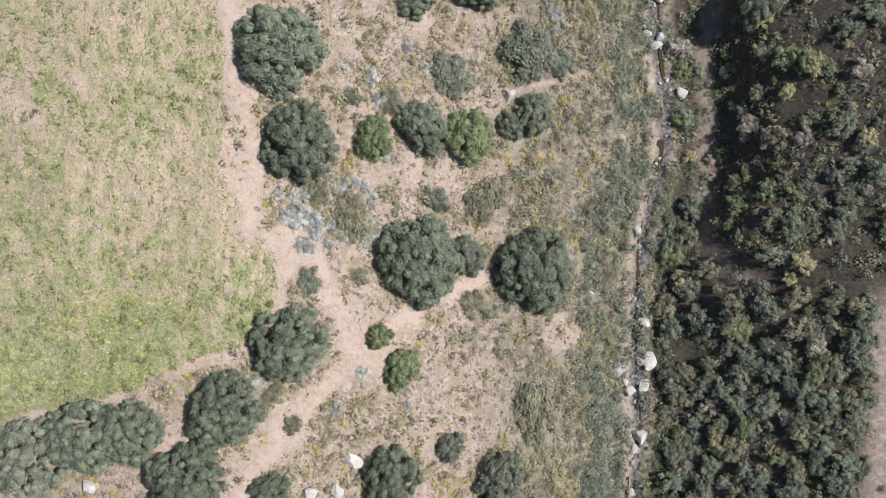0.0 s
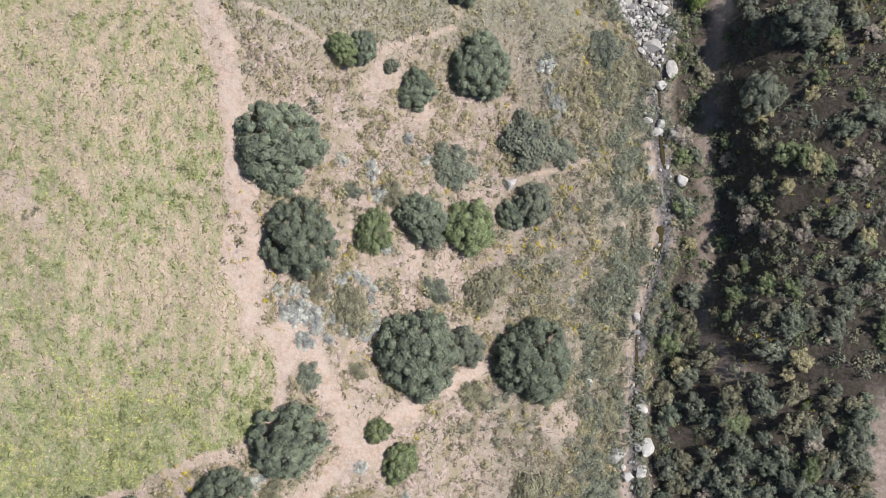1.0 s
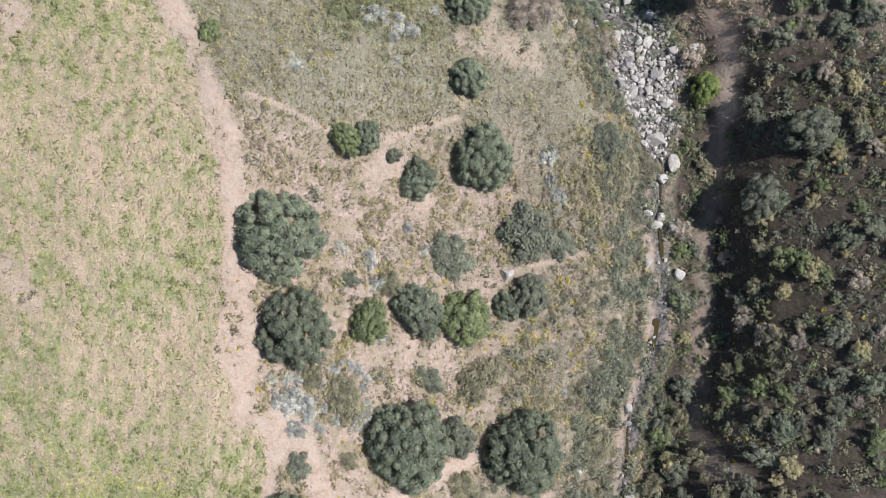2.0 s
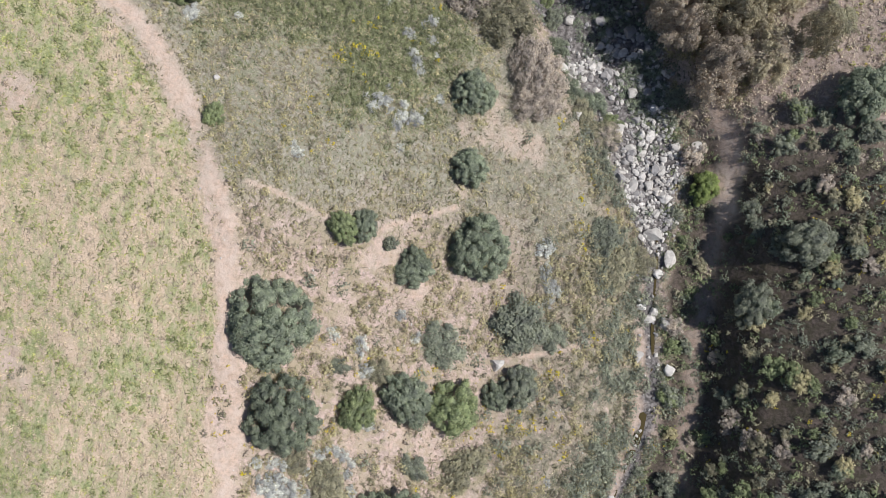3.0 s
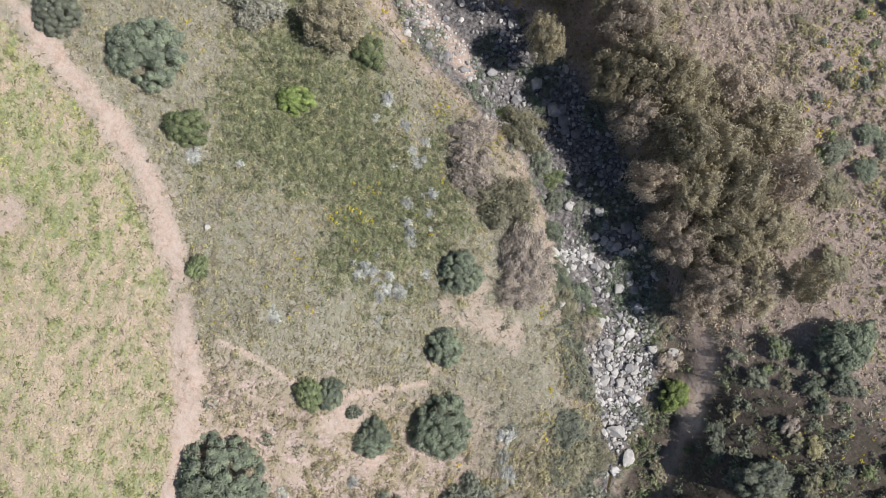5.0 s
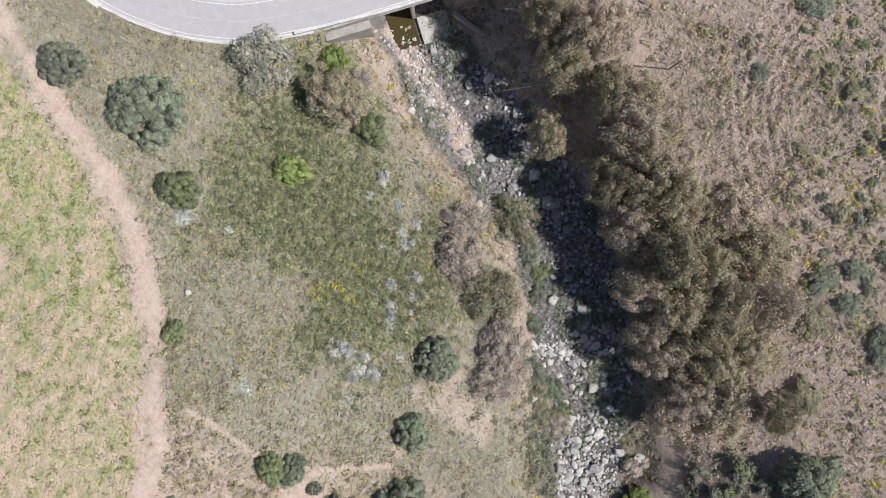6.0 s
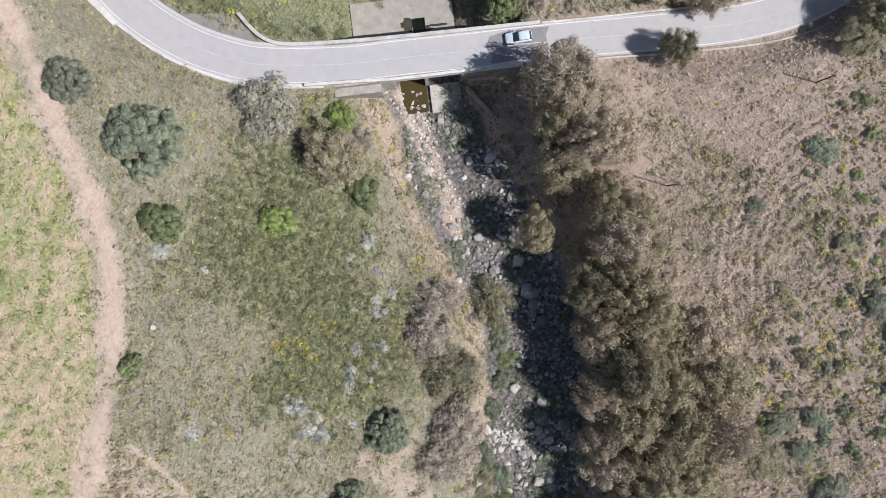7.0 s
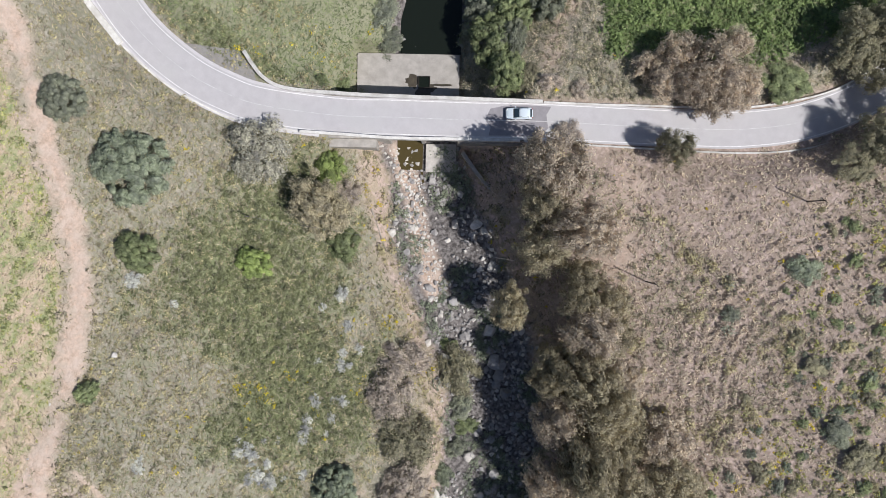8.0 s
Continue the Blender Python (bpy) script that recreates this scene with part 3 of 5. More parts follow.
def small_tree(i, x, y, r, mat, label, tall=0.95, name="small_tree", group="small trees and bushes"):
    k = i % 3
    crown = kept(("small", k, mat.name), lambda: crown_mesh("crown", mat, 20 + k, dome_lumps(k + 5, 52, 0.2, 1.0), 115, 0.066, 0.74, 0.26, (0.8, 1.12), 0.45))
    trunk = kept(("small trunk", k), lambda: trunk_mesh("trunk", k + 3, 0.9, 0.05, 4))
    return plant(name, x, y, r, r * tall, crown, trunk, label, "tree" if name.endswith("tree") else "shrub", group, i * 2.3, 0.1, 1 + 0.14 * math.sin(i * 1.3))


def loose_shrub(i, x, y, r, mat, label, tall=0.7, name="shrub", group="shrubs", leaf=0.12, category="shrub"):
    k = i % 4
    crown = kept(("loose", k, mat.name, leaf), lambda: crown_mesh("crown", mat, 30 + k, dome_lumps(k + 9, 22, 0.24, 0.9), 160 if leaf > 0.1 else 190, leaf * 0.75, 0.5, 0.35, (0.5, 1.4)))
    trunk = kept(("shrub stem", k), lambda: trunk_mesh("stem", k + 7, 0.7, 0.03, 5))
    return plant(name, x, y, r, r * tall, crown, trunk, label, category, group, i * 1.9, 0.08, 1 + 0.18 * math.sin(i * 0.9))


def scrub_bush(i, x, y, r, mat, label, tall=0.8, name="scrub_bush", group="scrub of the eastern slope"):
    k = i % 4
    crown = kept(("scrub", k, mat.name), lambda: crown_mesh("crown", mat, 50 + k, dome_lumps(k + 15, 14, 0.28, 0.9), 54, 0.14, 0.5, 0.35, (0.55, 1.3)))
    trunk = kept(("shrub stem", k), lambda: trunk_mesh("stem", k + 7, 0.7, 0.03, 5))
    return plant(name, x, y, r, r * tall, crown, trunk, label, "shrub", group, i * 1.9, 0.08, 1 + 0.18 * math.sin(i * 0.9))


def gum_tree(i, x, y, r, top, mat, label, group="gum trees along the stream", thin=False):
    """A tall open tree; a thin one is a haze of fine twigs and leaves."""
    k = i % 4
    if thin:
        crown = kept(("thin gum", k, mat.name), lambda: crown_mesh("crown", mat, 60 + k, airy_lumps(k + 8, 100, 0.17, 0.3, 0.97), 85, 0.06, 0, 0.5, (0.3, 1.5)))
    else:
        crown = kept(("gum", k, mat.name), lambda: crown_mesh("crown", mat, 40 + k, airy_lumps(k + 2, 85, 0.17, 0.35, 0.97), 145, 0.048, 0.3, 0.3, (0.6, 1.3)))
    trunk = kept(("gum trunk", k), lambda: trunk_mesh("trunk", k + 11, 0.85, 0.035, 6, 0.6))
    return plant("gum_tree", x, y, r, top - float(height(x, y)), crown, trunk, label, "tree", group, i * 2.9, 0.3, 1 + 0.12 * math.sin(i * 1.7))


for i, (x, y, r) in enumerate([(-24.2, 29, 6.7), (-21.1, 15.6, 5.7), (-3.9, -1.8, 6.6), (14.2, -3.4, 6.5), (-22.1, -13.5, 5.6), (-30.7, -22.6, 5.3), (-56.8, -28.9, 5.5), (-50.1, -26.2, 5.2), (-43.8, -25.5, 4.6),
     (-35.8, -32.3, 5.4), (-7.8, -34, 4.7), (5.7, 42.8, 5), (2.1, 66.9, 3.6), (-52.2, 86.6, 5.7), (-65.7, 88.3, 3.5)]):
    dome_tree(i, x, y, r, GREY_LEAF if i in (6, 14) else OAK_LEAF, "broad rounded evergreen tree with dense dark grey-green crown")
for i, (x, y, r) in enumerate([(4, 17.6, 4.3), (-3.3, 18.7, 4), (14.3, 21.4, 3.3), (10.6, 19.5, 2.3), (-10.6, 16.6, 3.2), (3.6, -1.2, 3.2), (-6.2, -17.9, 2.9), (-9.5, -13, 2), (8.7, -35.4, 4.1),
     (-24.8, -34.5, 2.8), (1.1, -30.3, 2.3), (-4.2, 38.1, 2.8)]):
    m = (BRIGHT_LEAF, OAK_LEAF, GREY_LEAF, OAK_LEAF, BRIGHT_LEAF, GREY_LEAF, BRIGHT_LEAF, BRIGHT_LEAF, GREY_LEAF, OAK_LEAF, GREY_LEAF, OAK_LEAF)[i]
    small_tree(i, x, y, r, m, "small leafy tree with fresh green crown" if m is BRIGHT_LEAF else "small evergreen tree with dense dull green crown")
for i, (x, y, r) in enumerate([(-15.3, 43.9, 2.4), (-12.3, 44.4, 2.4), (-4.1, 39.6, 2.5), (-35.3, 58, 1.8), (2.8, 55.1, 3), (41.7, 56.6, 2.6), (-8.2, 42.1, 1.2), (49.6, 38.6, 3.6), (54.8, 48.9, 3.9),
     (60.1, 71.6, 4.2), (-29.8, 86.2, 2.7), (-21.4, 97.1, 2.8), (-43.5, 77.3, 3.2), (-30.6, 104.9, 2.8)]):
    m = (BRIGHT_LEAF, OAK_LEAF, OAK_LEAF, BRIGHT_LEAF, OAK_LEAF, LIME_LEAF, GREY_LEAF, GREY_LEAF, GREY_LEAF, OAK_LEAF, LIME_LEAF, BRIGHT_LEAF, BRIGHT_LEAF, LIME_LEAF)[i]
    small_tree(i + 1, x, y, r, m, "rounded lime-green bush in the grass" if m is LIME_LEAF else "rounded green bush on dry ground", 1.05, "bush")
for i, (x, y, r) in enumerate([(13.4, 31.2, 4.7), (-13.7, 4.7, 3.4), (6.7, 7.6, 3.8), (1.4, 27.2, 3.7), (4.9, -8.6, 2.6), (14.6, -25.9, 4.3), (-13.9, 22.8, 1.5), (-8.1, 22.5, 2.1), (-12.4, -4.1, 1.5),
     (-19.5, -4.8, 2.1), (-24.6, -20.9, 1.8), (-21.9, -25.5, 1.5), (-1.2, 7.9, 2.3), (-18.7, 8.4, 2), (-0.3, 0.1, 1.4), (25.2, -27.3, 3.7), (27, -12.9, 2.8), (26.4, -3.6, 3.4),
     (24.3, -38.3, 3.3), (23.5, 63.3, 3.4), (20.2, 66.6, 2.4), (25.8, 46.7, 3.1), (28.4, 41.4, 3.4), (32.3, 43.7, 2.8), (19.1, 29.6, 2.4)]):
    loose_shrub(i, x, y, r, GREY_LEAF if i % 3 == 0 else SCRUB_LEAF, "loose grey-green shrub on the dry slope", 0.55)
for i, (x, y, r) in enumerate([(-40.4, 100, 5.4), (-27.6, 99.8, 5.1), (-1.9, 88.5, 4), (0, 83.5, 4.4), (6.4, 79.7, 5.1), (11.2, 72.2, 4.5), (12.1, 66.6, 3.6), (-26, 103.8, 2.4), (6.3, 92.4, 4.2),
     (13.6, 70.5, 4), (24.5, 63.1, 2.8)]):
    if i == 1:
        gum_tree(i, x, y, r, float(height(x, y)) + 9.0, GUM_LEAF, "olive-brown tree at the meadow's edge", "trees of the meadow")
        continue
    if i == 0:
        loose_shrub(i, x, y, r, PALE_LEAF, "airy pale grey bush beside the road", 0.85, "grey_bush", "dry bushes on the stream bank", 0.08)
        continue
    loose_shrub(i, x, y, r, SCRUB_LEAF if i in (4, 8) else DRY_LEAF, "leafless pinkish-brown bush on the stream bank", 0.85, "dry_bush", "dry bushes on the stream bank", 0.08)
for i, (x, y, r) in enumerate([(-4.1, 126.2, 5.2), (-1.1, 121.6, 4), (2.9, 116.7, 4.2), (4.7, 122.1, 4.5), (11.4, 115.5, 4.1), (5.3, 106.3, 3.4), (16.7, 111.6, 4.5), (21.1, 105.2, 4.9), (26.7, 103.2, 4.5),
     (22, 97.7, 4.1), (28.9, 95.7, 4.9), (34.1, 95.7, 4.7), (27.5, 89.4, 3.7), (33.9, 89.5, 4.5), (39.4, 91.9, 4.4), (32.8, 81.6, 4.4), (39.8, 84.3, 4.5), (44.4, 87, 4),
     (40.6, 76.5, 4.1), (46.4, 77.7, 4.4), (16.6, 102.9, 3.7)]):
    gum_tree(i, x, y, r * 1.05, 1.6 + (11, 8, 5.5, 11, 6, 0.5, 6, 6.5, 6, 4, 8.5, 6.5, 3.5, 5, 6, 3, 5, 4.5, 2, 3, 4)[i], GUM_LEAF if i % 3 else GUM_BROWN, "tall gum tree with thin olive-brown crown beside the stream")
for i, (x, y, r) in enumerate([(42.1, 101.4, 4.7), (46.4, 94.8, 4), (46.9, 86.3, 4.4), (37.1, 105.6, 4.4), (52, 79.7, 3.1), (47, 77.7, 4.1), (41.9, 77.5, 4.2), (39.5, 72.4, 3.7), (19.4, 112.4, 3.9),
     (26.8, 107.5, 3.9), (16.8, 116.9, 3.2), (8.1, 123, 3.5), (32.9, 102.7, 3.9)]):
    gum_tree(i + 1, x, y, r, float(height(x, y)) + 8 + 3 * math.sin(i * 1.9), GUM_BROWN if i % 2 else GUM_LEAF, "gum tree with sparse browned crown beside the stream", thin=True)
for i, (x, y, r) in enumerate([(53, 100.7, 2.2), (53.7, 94.8, 3.1), (56.5, 104, 1.9), (64.1, 94.9, 2.9), (46.2, 129.1, 1.7), (57.4, 98.8, 1.9), (54.8, 123.5, 2.3), (59.4, 122.6, 2.5), (35.7, 139.4, 2.5),
     (31.8, 127.1, 1.4), (56.9, 83.5, 2.6), (61.8, 72.6, 3.4), (50.4, 78.6, 2.3)]):
    loose_shrub(i + 2, x, y, r, (GREY_LEAF, SCRUB_LEAF, OAK_LEAF)[i % 3], "low green shrub on the dry eastern slope", 0.6, group="shrubs of the eastern slope")
for i, (x, y, r) in enumerate([(-21.4, 5.2, 2.2), (-19.3, 3.6, 2), (-15.3, 9.5, 1.4), (-12.2, 9.4, 1.4), (-11.3, 2.5, 1.9), (-11.1, 26.1, 1.6), (-10, 22.3, 1.5), (-5.6, 31.1, 1.1), (-8.9, 14.2, 1.3),
     (-15.9, -23.7, 1.3), (-24.3, 7.9, 1.2), (-20.1, 0.5, 1.8), (20.8, 5.8, 0.9), (-5.4, -23.6, 1), (-26.5, -19.3, 1.5), (-21.9, -16.2, 1.6), (18.2, 37.6, 1.8), (-12, -18.3, 1.2),
     (-23.6, 5.5, 0.9), (-18.4, 4.7, 1.2), (-18.7, 2.6, 1.4), (-16.7, 3.4, 1.1), (-14.7, 1.8, 1.2), (-13.5, 10.3, 1.0), (-10.6, 8.2, 0.9), (-10.2, 3.9, 1.1), (-22, 8, 1.2), (-20.4, 7.6, 1.0),
     (-17.2, 6.8, 0.9), (-11, 6.5, 0.9), (-11.8, 0.9, 1.3), (-15.3, 27.7, 1.2), (-16.9, 0.6, 1.1), (16.9, 40.2, 1.5), (17.6, 35.2, 1.2)]):
    scrub_bush(i, x, y, r * 0.95, SILVER_LEAF, "low silvery blue thistle clump among dry grass", 0.5, "thistle_clump", "silvery thistle clumps")
for i, (x, y, r) in enumerate([(-16.5, 90.5, 1.5), (-9.2, 82.1, 1.6), (-9, 75.3, 1.3), (-5.5, 78, 1.1), (-7.1, 70.5, 1.4), (-12.1, 63.6, 1.9), (-8.7, 61.3, 1.6), (-6.7, 61.7, 1.6), (-14.3, 64, 0.8),
     (-3.1, 65.3, 1.1), (-8.3, 56.9, 0.9), (-12.4, 87.1, 1.1), (-41.5, 73.6, 1.5), (-34.8, 74.2, 0.9), (-22.8, 53.9, 1.2), (-9.5, 67.4, 0.7), (-41.6, 73.2, 1.4), (-23.4, 54.8, 1.1),
     (-16.5, 90.2, 1.1), (-17.4, 87.2, 0.9), (16.2, 43.9, 1.8), (-2.9, 27.8, 1.1), (-22.3, 4.1, 2.2),
     (-9.3, 60.4, 1.1), (-13.2, 62.4, 1.0), (-10.6, 62.4, 0.9), (-5.2, 74.7, 1.0), (-8, 72.3, 1.0), (-6.4, 69.4, 0.9), (-10.5, 83.6, 1.0), (-8.6, 85.5, 1.1), (-8.4, 63.6, 1.0), (-6.7, 77.2, 0.8),
     (-5.2, 63.2, 0.8), (-11.2, 66.2, 0.7), (-4.2, 72.4, 0.7), (-12.6, 80.2, 0.8)]):
    scrub_bush(i + 1, x, y, r * 0.9, SILVER_LEAF, "low silvery blue thistle clump in the meadow", 0.5, "thistle_clump", "silvery thistle clumps")

# dark bushes rooted along the stream bed
for i, (x, y, r) in enumerate([(7.7, 90.8, 2.0), (10.7, 88, 2.2), (13.5, 86, 1.8), (18.2, 70.5, 1.9), (22.4, 68.6, 2.2), (24.5, 62.4, 2.4), (25.7, 65.8, 1.8), (5.1, 92.2, 1.6), (15.6, 77.5, 1.9), (14.4, 82.2, 1.6), (2.6, 94.6, 1.4)]):
    loose_shrub(i, x, y, r, (OAK_LEAF, GREY_LEAF, BRIGHT_LEAF, OAK_LEAF)[i % 4], "dark green bush at the edge of the stream bed", 0.75, group="bushes of the stream bed")

# beside and beyond the road
for i, (x, y, r, top) in enumerate([(8.6, 140.9, 2.9, 4.5), (31.5, 161.5, 4.2, 7), (35, 168.5, 4.6, 9), (31, 156.5, 3.4, 3), (18.6, 169.5, 4.6, 7), (21.6, 174, 4.6, 9), (24.5, 169.2, 3.2, 4)]):
    gum_tree(i, x, y, r, top, SCRUB_LEAF, "roadside gum tree with thin olive crown", "roadside trees")
for i, (x, y, r, tall) in enumerate([(-23.7, 138.2, 4.7, 1.5), (-18.8, 134.8, 3.6, 1.4), (-27.7, 140.5, 4.2, 1.4), (-21.9, 139.4, 3.3, 1.8), (-24.5, 144.5, 4.4, 1.5), (-21.5, 147.5, 3.6, 1.5)]):
    small_tree(i, x, y, r, GREY_LEAF if i in (2, 3, 5) else BRIGHT_LEAF, "leafy green tree beside the stream above the bridge", tall)
for i, (x, y, r) in enumerate([(-37.4, 127.7, 2.2), (-40.7, 130.2, 2.6), (-42.4, 134, 2.4), (-36.2, 125.4, 1.6)]):
    loose_shrub(i, x, y, r, GREY_LEAF, "grey-green bush on the bank of the pool", 0.7, group="bushes beside the pool")
for i, (x, y, r) in enumerate([(-40.2, 114.8, 1.1), (-37.8, 116.4, 1.3), (-35.6, 118.1, 1.4), (-33.6, 119.8, 1.2)]):
    loose_shrub(i, x, y, r, BRIGHT_LEAF, "fresh green bush along the bridge parapet", 0.8, group="bushes along the parapet")
small_tree(9, 15.5, 160.3, 3.6, BRIGHT_LEAF, "bright green bush beyond the road", 0.6, "bush")
for i, (x, y, r, tall) in enumerate([(-0.4, 152.6, 3.0, 8), (4.3, 149.9, 3.4, 9), (4.2, 154.6, 3.6, 10), (5.2, 158.6, 2.6, 8), (8.6, 150.6, 3.4, 8), (10.8, 154.6, 3.4, 6), (7.2, 153.2, 3.4, 9), (0.8, 148.2, 3.0, 6), (-2.2, 148.6, 2.6, 4)]):
    gum_tree(i, x, y, r, float(height(x, y)) + tall, GUM_BROWN, "half-bare pinkish-brown tree above the road", "dry trees above the road", thin=True)
for i, (x, y, r) in enumerate([(-4.8, 132.6, 2.6), (-15.5, 136.1, 2.2), (-12.2, 137.6, 1.8), (-8, 139.6, 1.6)]):
    loose_shrub(i, x, y, r, DRY_LEAF if i != 1 else SCRUB_LEAF, "bare pinkish-brown bush beside the road", 0.8, "dry_bush", "dry bushes beside the road", 0.08)

# scrub of the shaded eastern slope
rng = np.random.default_rng(5)
sx, sy = rng.uniform(37, 84, 1100), rng.uniform(-48, 80, 1100)
sz = zones_at(sx, sy)
fit_here = (sz["dark"] > 0.4) & (sz["dirt"] < 0.35) & ((rng.random(1100) < 0.4) | (sx < 68))
for made, (x, y) in enumerate(list(zip(sx[fit_here].tolist(), sy[fit_here].tolist()))[:290]):
    m = (GREY_LEAF, SCRUB_LEAF, GREY_LEAF, BRIGHT_LEAF, DRY_LEAF, OAK_LEAF, SCRUB_LEAF, BRIGHT_LEAF, GREY_LEAF, OLIVE_TUFT, GREY_LEAF)[rng.integers(11)]
    words = {GREY_LEAF: "grey-green", SCRUB_LEAF: "dull olive", OAK_LEAF: "dark green", BRIGHT_LEAF: "fresh green", DRY_LEAF: "bare brown", OLIVE_TUFT: "yellow-olive"}[m]
    scrub_bush(made, x, y, 0.8 + 1.4 * rng.random() ** 1.6, m, words + " scrub bush on the steep eastern slope", 0.95)

tx, ty = rng.uniform(26, 66, 900), rng.uniform(98, 152, 900)
tz = zones_at(tx, ty)
for made, k in enumerate(np.nonzero((tz["terrace"] > 0.5) & (rng.random(900) < smooth(36, 48, tx * 0.8 + (ty - 100) * 0.3)))[0][:230]):
    m = (SCRUB_LEAF, BRIGHT_LEAF, GREY_LEAF, BRIGHT_LEAF, OAK_LEAF, OLIVE_TUFT)[rng.integers(6)]
    scrub_bush(made, float(tx[k]), float(ty[k]), 0.45 + 0.8 * rng.random() ** 2, m, {SCRUB_LEAF: "dull olive", BRIGHT_LEAF: "fresh green", GREY_LEAF: "grey-green", OLIVE_TUFT: "yellow-olive", OAK_LEAF: "dark green"}[m] + " low bush on the dry terrace", 0.8, "low_bush", "low bushes of the terrace")


lx, ly = rng.uniform(36.5, 64, 260), rng.uniform(-50, -8, 260)
lz = zones_at(lx, ly)
for made, k in enumerate(np.nonzero((lz["dark"] > 0.4) & (lz["dirt"] < 0.35))[0][:130]):
    m = (GREY_LEAF, GREY_LEAF, SCRUB_LEAF, OAK_LEAF)[made % 4]
    scrub_bush(made, float(lx[k]), float(ly[k]), rng.uniform(1.1, 2.3), m, {GREY_LEAF: "grey-green", SCRUB_LEAF: "dull olive", OAK_LEAF: "dark green"}[m] + " tall bush of the dense thicket", 1.0, "thicket_bush", "thicket beside the stream")


# ---- grass and small growth ----
def tuft_field(name, mat, count, box, share, seed, length, width, lean=1.28, blades=3, label=""):
    """Blades splayed in tufts, thrown over the ground where the share allows."""
    rng = np.random.default_rng(seed)
    x, y = rng.uniform(box[0], box[2], count), rng.uniform(box[1], box[3], count)
    z = zones_at(x, y)
    ok = rng.random(count) < np.clip(share(z, x, y), 0, 1) * (z["road"] > 3.5)
    x, y = x[ok], y[ok]
    base = np.stack([x, y, height(x, y) - 0.03], 1)
    out = []
    for b in range(blades):
        az = rng.uniform(0, 2 * math.pi, len(x))
        L = length * rng.uniform(0.5, 1.4, len(x))
        W = width * rng.uniform(0.6, 1.4, len(x))
        tilt = lean * rng.uniform(0.75, 1.15, len(x))
        d = np.stack([np.cos(az) * np.sin(tilt), np.sin(az) * np.sin(tilt), np.cos(tilt)], 1)
        s = np.stack([-np.sin(az), np.cos(az), np.zeros(len(x))], 1)
        out.append(np.stack([base - s * W[:, None] / 2, base + s * W[:, None] / 2, base + d * L[:, None]], 1))
    v = np.concatenate(out).reshape(-1, 3)
    me = grid_mesh(name, v, np.arange(len(v)).reshape(-1, 3), mat, False)
    return tagged(new(name, me), label, "grass", kind="stuff")


def clump_field(name, mat, count, box, share, seed, radius, leaves, label, tall=1.25, grow=2.0):
    """Small leafy mounds, thrown over the ground where the share allows."""
    rng = np.random.default_rng(seed + 500)
    x, y = rng.uniform(box[0], box[2], count), rng.uniform(box[1], box[3], count)
    z = zones_at(x, y)
    ok = rng.random(count) < np.clip(share(z, x, y), 0, 1) * (z["road"] > 3.6)
    x, y = x[ok], y[ok]
    n = len(x)
    r = radius * (0.45 + 1.0 * rng.random(n) ** grow)
    base = np.stack([x, y, height(x, y)], 1)
    d = unit_rows(rng, n * leaves)
    d[:, 2] = np.abs(d[:, 2])
    rr = np.repeat(r, leaves)[:, None]
    place = np.repeat(base, leaves, 0) + d * rr * rng.uniform(0.45, 1.1, (n * leaves, 1)) * np.array([1, 1, tall])
    nrm = d + 0.4 * rng.normal(size=d.shape)
    nrm /= np.linalg.norm(nrm, axis=1)[:, None]
    nrm[:, 2] += 0.9
    nrm /= np.linalg.norm(nrm, axis=1)[:, None]
    size = rr[:, 0] * rng.uniform(0.8, 1.7, n * leaves) * (10 / leaves) ** 0.5 * 0.5
    v, f = leaf_tris(rng, place, nrm, size, size * 0.55)
    return tagged(new(name, grid_mesh(name, v, f, mat, False)), label, "scrub", kind="stuff")


FLOWER_BANK = [(18, 64), (21, 52), (22, 40), (21, 30), (20, 18), (23, 4)]
WEST = (-92, -56, -20, 125)
tuft_field("straw_grass", STRAW_BLADE, 80000, WEST, lambda z, x, y: z["field"] * (0.85 - 0.5 * z["lush"] - 0.4 * z["fleck"]), 1, 0.55, 0.16, label="ripening straw-coloured crop")
tuft_field("green_crop", CROP_BLADE, 80000, WEST, lambda z, x, y: z["field"] * (0.6 * z["lush"] + 0.35 * z["fleck"] + 0.05), 2, 0.5, 0.18, label="green patches in the ripening crop")
tuft_field("yellow_crop", CROP_YELLOW, 70000, WEST, lambda z, x, y: z["field"] * (0.04 + 0.8 * smooth(0.40, 0.58, rough(x, y, 7, 44)) * np.maximum(smooth(0, -10, y), 0.3 * smooth(50, 70, y))), 3, 0.45, 0.27, label="yellow-green flowering patches in the crop")
clump_field("crop_flecks", CROP_BLADE, 42000, WEST, lambda z, x, y: z["field"] * smooth(0.35, 0.9, z["fleck"]) * (0.16 + 0.5 * z["lush"]), 32, 0.5, 8, "darker green tufts in the crop", 0.9)
MID = (-92, -50, 46, 132)
scrubby = lambda z: (1 - z["field"]) * (1 - np.minimum(1, 1.25 * z["dirt"])) * (1 - z["creek"]) * (1 - z["dark"]) * (1 - z["north"])
near_stream = lambda z: smooth(30, 9, z["stream"]) * (z["cy"] < 75)
tuft_field("meadow_grass", MEADOW_BLADE, 40000, (-62, 48, 6, 112), lambda z, x, y: (0.15 + 0.85 * smooth(0.5, 0.9, z["meadow"])) * (z["meadow"] > 0.2) * (1 - np.minimum(1, 1.3 * z["dirt"])) * smooth(0.1, 0.5, rough(x, y, 3, 45)), 4, 0.5, 0.2, label="thick green meadow grass")
